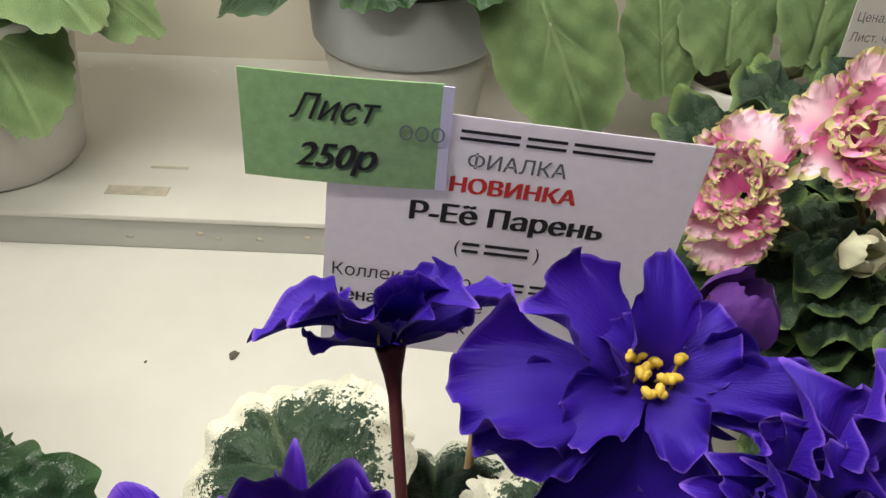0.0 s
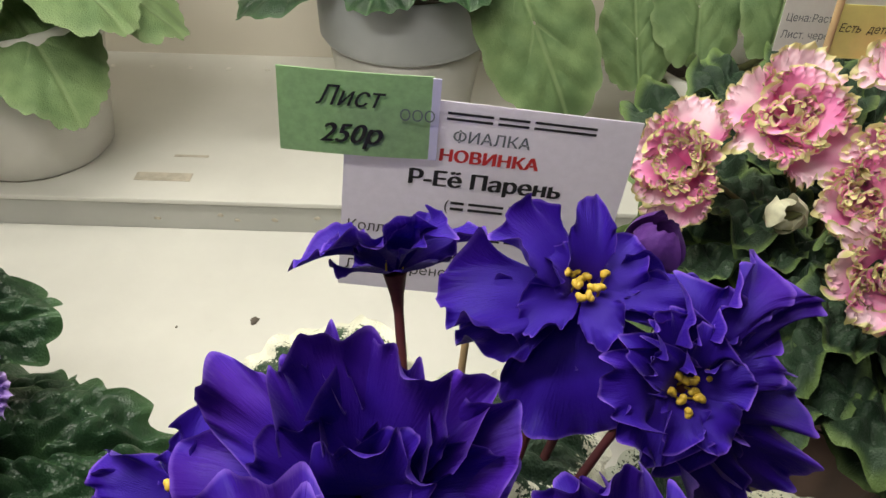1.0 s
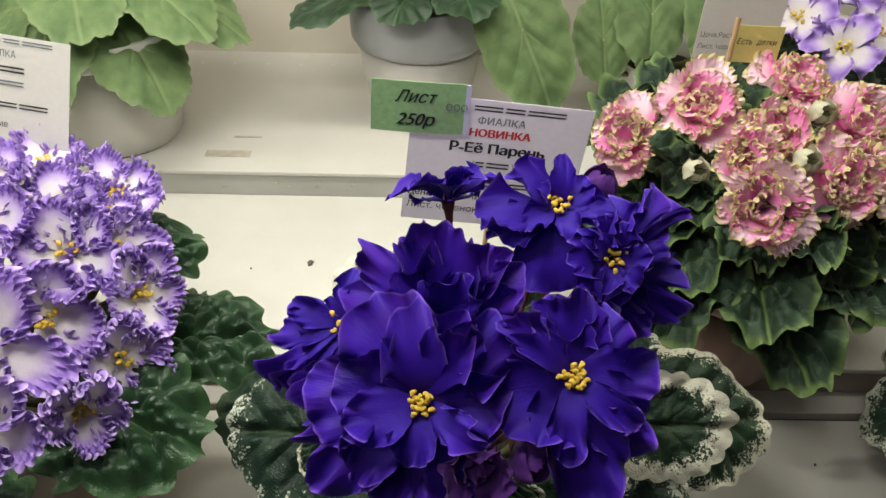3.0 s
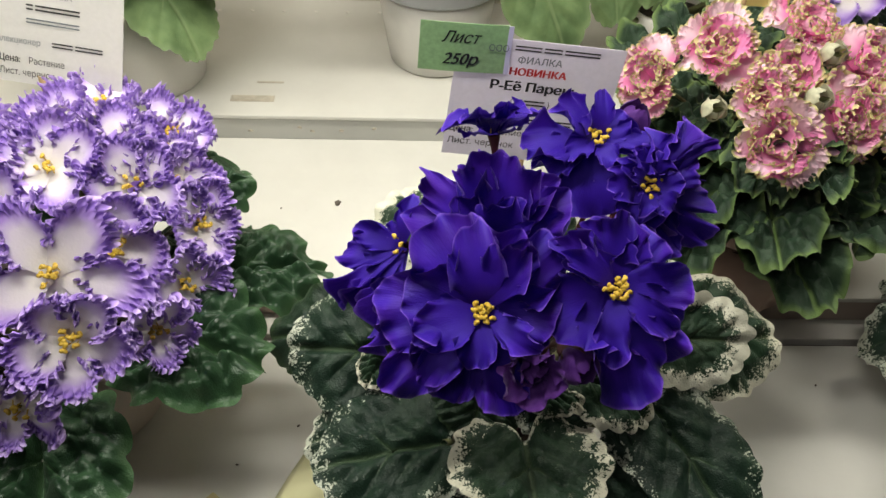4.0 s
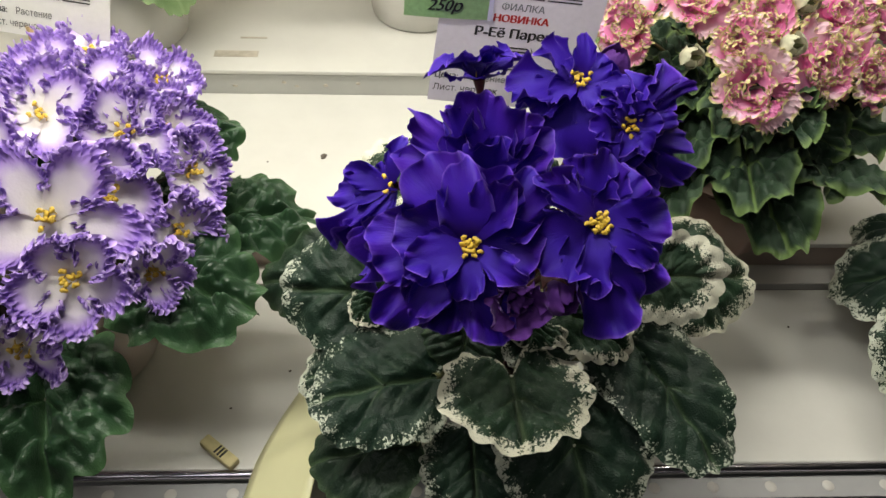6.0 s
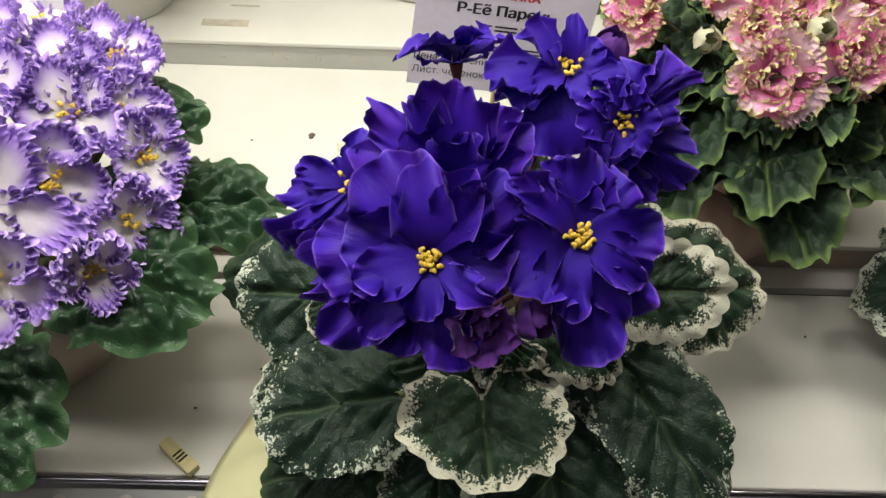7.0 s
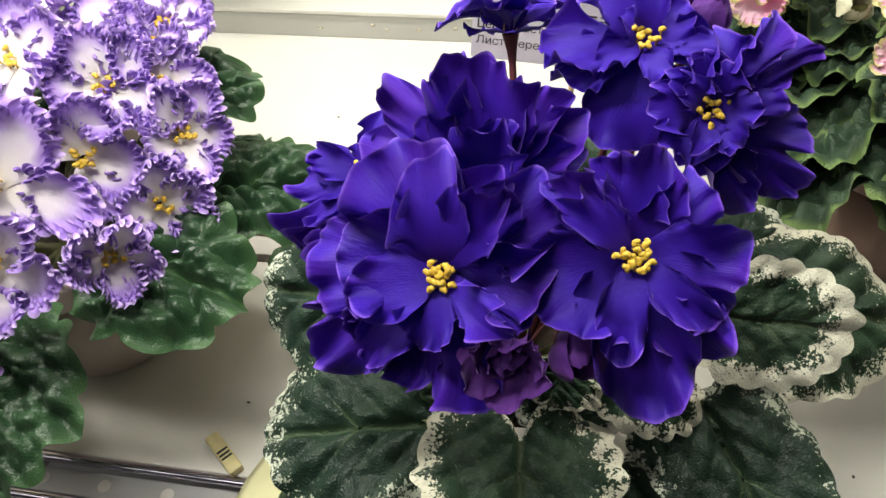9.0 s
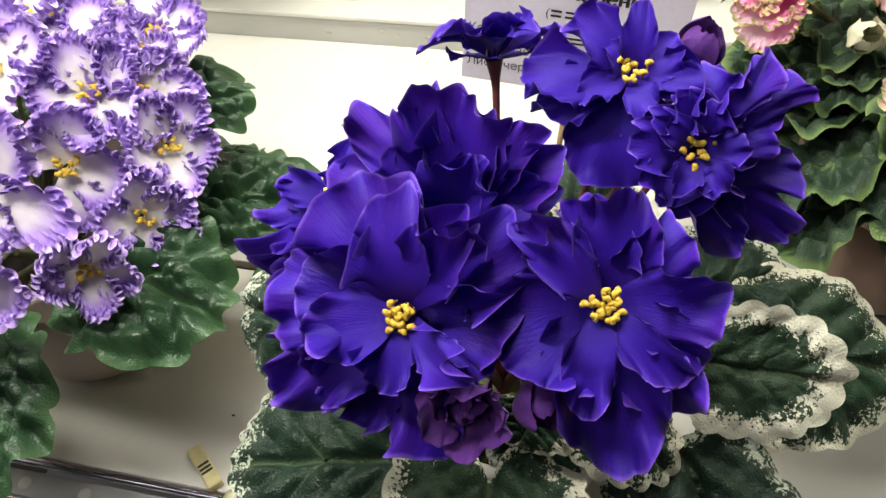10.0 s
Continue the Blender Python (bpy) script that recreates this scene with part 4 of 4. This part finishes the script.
def pink_plant():
    plant = plant_thing("african_violet", (0.15, 0.21, 0.022), "african violet with pink double flowers edged in green frill")
    pot(plant, (0.164, 0.197, 0.022), 0.034, 0.046, 0.075, POT_BROWN, 0.004, None, 0.012, 0.02, 14)
    root = (0.15, 0.215, 0.10)
    rng = np.random.RandomState(7)
    style = {"frill": 0.0010, "nu": 26, "nv": 121, "ruffle": 0.20, "trough": 0.25, "curl": 0.1, "waist": 0.4}
    spots = [
        ((0.094, 0.206, 0.154), (-0.5, -0.6, 0.6), 20), ((0.122, 0.208, 0.168), (-0.2, -0.6, 0.8), 22), ((0.141, 0.160, 0.149), (0.0, -0.85, 0.5), 23),
        ((0.152, 0.192, 0.164), (0.1, -0.6, 0.8), 20), ((0.178, 0.174, 0.152), (0.3, -0.75, 0.6), 22), ((0.170, 0.222, 0.172), (0.1, -0.3, 0.95), 21),
        ((0.194, 0.203, 0.164), (0.4, -0.5, 0.8), 22), ((0.138, 0.180, 0.158), (0.0, -0.7, 0.7), 18), ((0.207, 0.178, 0.148), (0.5, -0.7, 0.5), 20), ((0.224, 0.213, 0.156), (0.6, -0.4, 0.7), 21),
    ]
    for i, (at, n, size) in enumerate(spots):
        flower(plant, root, at, n, pompon(rng, size * 1.12, 8), PINK, 80 + i, STEM_GREEN, 0, label="pink double flower with green frilled edge", style=style)
    for i, at in enumerate(((0.160, 0.172, 0.166), (0.172, 0.196, 0.176), (0.118, 0.186, 0.150))):
        bud(plant, root, at, (0.1, -0.7, 0.6), 0.013, PALE_BUD, 95 + i, STEM_GREEN, "pale half-open bud")
    R = (0.16, 0.20, 0.09)
    rng = np.random.RandomState(8)
    opt = {"ruffle": 0.11, "quilt": 0.0026, "waves": 6, "scallops": 14, "droop": 0.02, "edge": -0.16, "lobes": 0.10, "blisters": 0.0045, "cells": 0.0085}
    for ring, (count, reach, z0, z1, w) in enumerate(((9, 0.088, 0.104, 0.097, 0.058), (9, 0.078, 0.114, 0.112, 0.054), (9, 0.064, 0.124, 0.128, 0.050), (8, 0.050, 0.134, 0.146, 0.038))):
        for i in range(count):
            a = 2 * math.pi * (i + 0.5 * ring) / count + rng.uniform(-0.15, 0.15)
            c, s = math.cos(a), math.sin(a)
            base = (0.158 + 0.022 * c, 0.198 + 0.022 * s, z0)
            r = reach * rng.uniform(0.9, 1.1)
            leaf(plant, R, base, (0.158 + r * c, 0.198 + r * s, z1 + rng.uniform(-0.024, 0.018)), w * rng.uniform(0.62, 0.92), LEAF_MID, 300 + 20 * ring + i, rng.uniform(-38, 38), **opt)

    for i, (base, tip, w) in enumerate((((0.130, 0.235, 0.135), (0.090, 0.280, 0.138), 0.044), ((0.135, 0.245, 0.145), (0.120, 0.292, 0.150), 0.042), ((0.150, 0.245, 0.150), (0.158, 0.290, 0.158), 0.042),
                                        ((0.120, 0.225, 0.130), (0.080, 0.250, 0.132), 0.042), ((0.170, 0.245, 0.145), (0.200, 0.280, 0.150), 0.044), ((0.125, 0.205, 0.125), (0.080, 0.208, 0.120), 0.042))):
        leaf(plant, R, base, tip, w, LEAF_MID, 390 + i, (-12, 10, 8, -10, 14, -20)[i], **opt)


pink_plant()


# ---- dark plant beyond the middle one ----
def dark_plant():
    plant = plant_thing("african_violet", (0.29, 0.10, 0), "dark-leaved african violet with pale leaf edges")
    pot(plant, (0.305, 0.100, 0.0), 0.036, 0.046, 0.080, POT_WHITE)
    R = (0.305, 0.10, 0.075)
    rng = np.random.RandomState(9)
    for ring, (count, reach, z0, z1) in enumerate(((9, 0.098, 0.080, 0.052), (7, 0.075, 0.100, 0.098))):
        for i in range(count):
            a = 2 * math.pi * (i + 0.45 * ring + 0.1) / count
            c, s = math.cos(a), math.sin(a)
            leaf(plant, R, (0.305 + 0.03 * c, 0.10 + 0.03 * s, z0), (0.305 + reach * c, 0.10 + reach * s, z1), 0.062, LEAF_VAR if ring == 0 else LEAF_DARK, 400 + 20 * ring + i, rng.uniform(-8, 8), ruffle=0.05)


dark_plant()


# ---- plants on the upper board ----
def pale_plant():
    plant = plant_thing("african_violet", (-0.23, 0.385, 0.042), "african violet with large pale green leaves in a white pot")
    pot(plant, (-0.232, 0.385, 0.0425), 0.042, 0.052, 0.090, POT_WHITE)
    R = (-0.232, 0.385, 0.135)
    rows = [((-0.215, 0.362, 0.150), (-0.165, 0.320, 0.118), 0.062), ((-0.240, 0.355, 0.155), (-0.250, 0.290, 0.125), 0.064), ((-0.205, 0.385, 0.160), (-0.128, 0.370, 0.150), 0.062),
            ((-0.200, 0.372, 0.165), (-0.145, 0.340, 0.160), 0.058), ((-0.255, 0.370, 0.155), (-0.310, 0.330, 0.130), 0.064), ((-0.205, 0.400, 0.165), (-0.140, 0.420, 0.168), 0.06),
            ((-0.230, 0.410, 0.165), (-0.230, 0.470, 0.165), 0.06), ((-0.260, 0.400, 0.160), (-0.320, 0.420, 0.150), 0.06), ((-0.230, 0.365, 0.172), (-0.210, 0.310, 0.170), 0.06)]
    for i, (base, tip, w) in enumerate(rows):
        leaf(plant, R, base, tip, w, LEAF_PALE, 500 + i, 0, ruffle=0.04, droop=0.3, quilt=0.0016, scallops=30)


def cup_plant():
    plant = plant_thing("african_violet", (-0.015, 0.42, 0.042), "african violet with pale pink flowers in a white grey-rimmed pot")
    pot(plant, (-0.015, 0.422, 0.0425), 0.036, 0.046, 0.098, POT_WHITE, 0.004, POT_GREY, 0.034)
    R = (-0.015, 0.42, 0.135)
    rows = [((0.034, 0.390, 0.172), (0.078, 0.348, 0.090), 0.062, LEAF_PALE), ((-0.050, 0.395, 0.150), (-0.100, 0.375, 0.140), 0.045, LEAF_DARK), ((-0.020, 0.395, 0.155), (-0.030, 0.355, 0.150), 0.045, LEAF_DARK),
            ((0.010, 0.395, 0.155), (0.020, 0.350, 0.158), 0.045, LEAF_DARK), ((-0.020, 0.450, 0.155), (-0.030, 0.490, 0.16), 0.05, LEAF_MID), ((0.02, 0.43, 0.155), (0.085, 0.44, 0.16), 0.05, LEAF_PALE)]
    for i, (base, tip, w, mat) in enumerate(rows):
        leaf(plant, R, base, tip, w, mat, 530 + i, 0, face=(0.1, -0.8, 0.5) if i == 0 else None, ruffle=0.04, droop=0.1, quilt=0.0014)
    rng = np.random.RandomState(3)
    for i, at in enumerate(((-0.045, 0.385, 0.168), (-0.020, 0.380, 0.175), (-0.068, 0.395, 0.172), (0.0, 0.40, 0.18))):
        flower(plant, R, at, (0, -0.6, 0.7), star(rng, 17, 20), WHITE_VIOLET if i > 2 else PINK, 560 + i, STEM_GREEN, 6, 0.0017, "pale pink flower", {"frill": 0.0006})


def leafy_plant():
    plant = plant_thing("african_violet", (0.14, 0.43, 0.042), "african violet with upright yellowish green leaves")
    pot(plant, (0.175, 0.440, 0.0425), 0.030, 0.036, 0.042, POT_WHITE)
    R = (0.175, 0.44, 0.075)
    rows = [((0.120, 0.400, 0.085), (0.113, 0.425, 0.137), 0.042), ((0.150, 0.400, 0.100), (0.148, 0.432, 0.160), 0.050), ((0.190, 0.400, 0.105), (0.200, 0.430, 0.165), 0.046),
            ((0.215, 0.410, 0.105), (0.245, 0.440, 0.150), 0.046), ((0.165, 0.46, 0.11), (0.160, 0.485, 0.17), 0.046)]
    for i, (base, tip, w) in enumerate(rows):
        leaf(plant, R, base, tip, w, LEAF_PALE, 580 + i, 0, face=(0, -1, 0.3), ruffle=0.05, droop=0.02, quilt=0.0014)


def lavender_plant():
    plant = plant_thing("african_violet", (0.27, 0.37, 0.042), "african violet with pale lavender and white flowers")
    pot(plant, (0.275, 0.385, 0.0425), 0.036, 0.044, 0.080, POT_WHITE)
    R = (0.27, 0.38, 0.125)
    rng = np.random.RandomState(4)
    for i in range(10):
        a = 2.4 * i
        r = 0.055 * math.sqrt((i + 0.5) / 10)
        flower(plant, R, (0.255 + r * math.cos(a), 0.350 + r * math.sin(a), 0.165 - 0.2 * r), (0.3 * math.cos(a), -0.5 + 0.3 * math.sin(a), 0.8), star(rng, 20, 16), WHITE_VIOLET, 600 + i, STEM_GREEN, 6, 0.0018, "pale lavender flower", {"frill": 0.0006, "nu": 14, "nv": 31})
    for i in range(9):
        a = 2 * math.pi * i / 9
        leaf(plant, R, (0.27 + 0.02 * math.cos(a), 0.375 + 0.02 * math.sin(a), 0.125), (0.27 + 0.085 * math.cos(a), 0.375 + 0.085 * math.sin(a), 0.115), 0.055, LEAF_MID, 620 + i, 0, ruffle=0.08)


pale_plant()
cup_plant()
leafy_plant()
lavender_plant()


# ---- small loose things ----
def cream_sheet():
    u = np.linspace(0, 1, 24)[:, None] * np.ones((1, 9))
    v = np.linspace(0, 1, 9)[None, :] * np.ones((24, 1))
    left = -0.072 - 0.042 * u + 0.010 * u ** 2
    right = -0.046 - 0.022 * u
    x = left + (right - left) * v
    y = 0.100 - 0.105 * u
    z = 0.006 + 0.050 * np.sin(math.pi * (u * 0.55)) * (0.45 + 0.55 * v) - 0.03 * np.clip(u - 0.7, 0, 1)
    ob = part("plastic_strip", grid_mesh(np.stack([x, y, z], -1), np.stack([v, u], -1)), CREAM)
    solid = ob.modifiers.new("thickness", "SOLIDIFY")
    solid.thickness = 0.0006
    return tagged(ob, "cream translucent plastic strip bent over the shelf edge", "plastic strip")


def stub():
    ob = part("paper_stub", box_mesh(-0.0115, 0.0115, -0.0033, 0.0033, 0.0, 0.005, 0.0012), BUTT, None, "", pose(-0.1205, 0.0480, 0.0004, 0, 0, -40))
    for dx in (-0.0012, 0.0010, 0.0030):
        part("printed_bar", box_mesh(dx, dx + 0.0011, -0.0026, 0.0026, 0.0050, 0.00515), INK, ob)
    return tagged(ob, "small cream stub with dark print lying on the shelf", "stub")


def specks():
    rng = np.random.RandomState(2)
    spots = [(-0.081, 0.262, 0.022), (-0.119, 0.076, 0.0), (0.148, 0.075, 0.0), (0.132, 0.045, 0.0), (-0.118, 0.256, 0.022), (0.205, 0.130, 0.0), (-0.09, 0.1, 0.0)]
    for i, (x, y, z) in enumerate(spots):
        bm = bmesh.new()
        bmesh.ops.create_icosphere(bm, subdivisions=2, radius=(0.0019, 0.0006)[i > 0])
        for v in bm.verts:
            v.co = Vector((v.co.x * 1.5, v.co.y, v.co.z * 0.5)) * (1 + 0.5 * noise.noise(v.co * 900 + Vector((i, 0, 0))))
        tagged(part("crumb", bm_mesh(bm, True), SPECK, None, "", pose(x, y, z + 0.0004, 0, 0, rng.uniform(0, 180))), "tiny dark crumb on the white shelf", "crumb", "crumbs on the shelves")


def stains():
    for x0, x1, y, z in ((-0.166, -0.134, 0.3515, 0.0427), (-0.150, -0.130, 0.377, 0.0427)):
        tagged(part("tape_mark", box_mesh(x0, x1, y, y + (0.008 if y < 0.36 else 0.002), z - 0.0002, z + 0.0001), STAIN), "brown sticky mark of old tape on the shelf", "stain", "", "structure")


def board_details():
    board, riser = bpy.data.objects["shelf_tread_back"], bpy.data.objects["shelf_riser_back"]
    button = lathe_mesh([(0.0001, 0.0006), (0.0010, 0.0006), (0.0017, 0.0002), (0.0019, 0.0)], 16)
    button.materials.append(POT_WHITE)
    for i in range(42):
        part("rivet", button, None, board, "", pose(-0.58 + 0.0272 * i, 0.492, 0.0425))
    rng = np.random.RandomState(6)
    for x in (-0.114, -0.084, -0.060, -0.150, -0.105, 0.02, 0.05):
        bm = bmesh.new()
        bmesh.ops.create_icosphere(bm, subdivisions=2, radius=0.0011)
        for v in bm.verts:
            v.co = Vector((v.co.x * 1.6, v.co.y * 0.25, v.co.z)) * (1 + 0.6 * noise.noise(v.co * 1200 + Vector((x * 900, 0, 0))))
        part("scuff", bm_mesh(bm, True), STAIN, riser, "", pose(x, 0.3349, 0.0305 + rng.uniform(-0.002, 0.002)))


board_details()
cream_sheet()
stub()
specks()
stains()
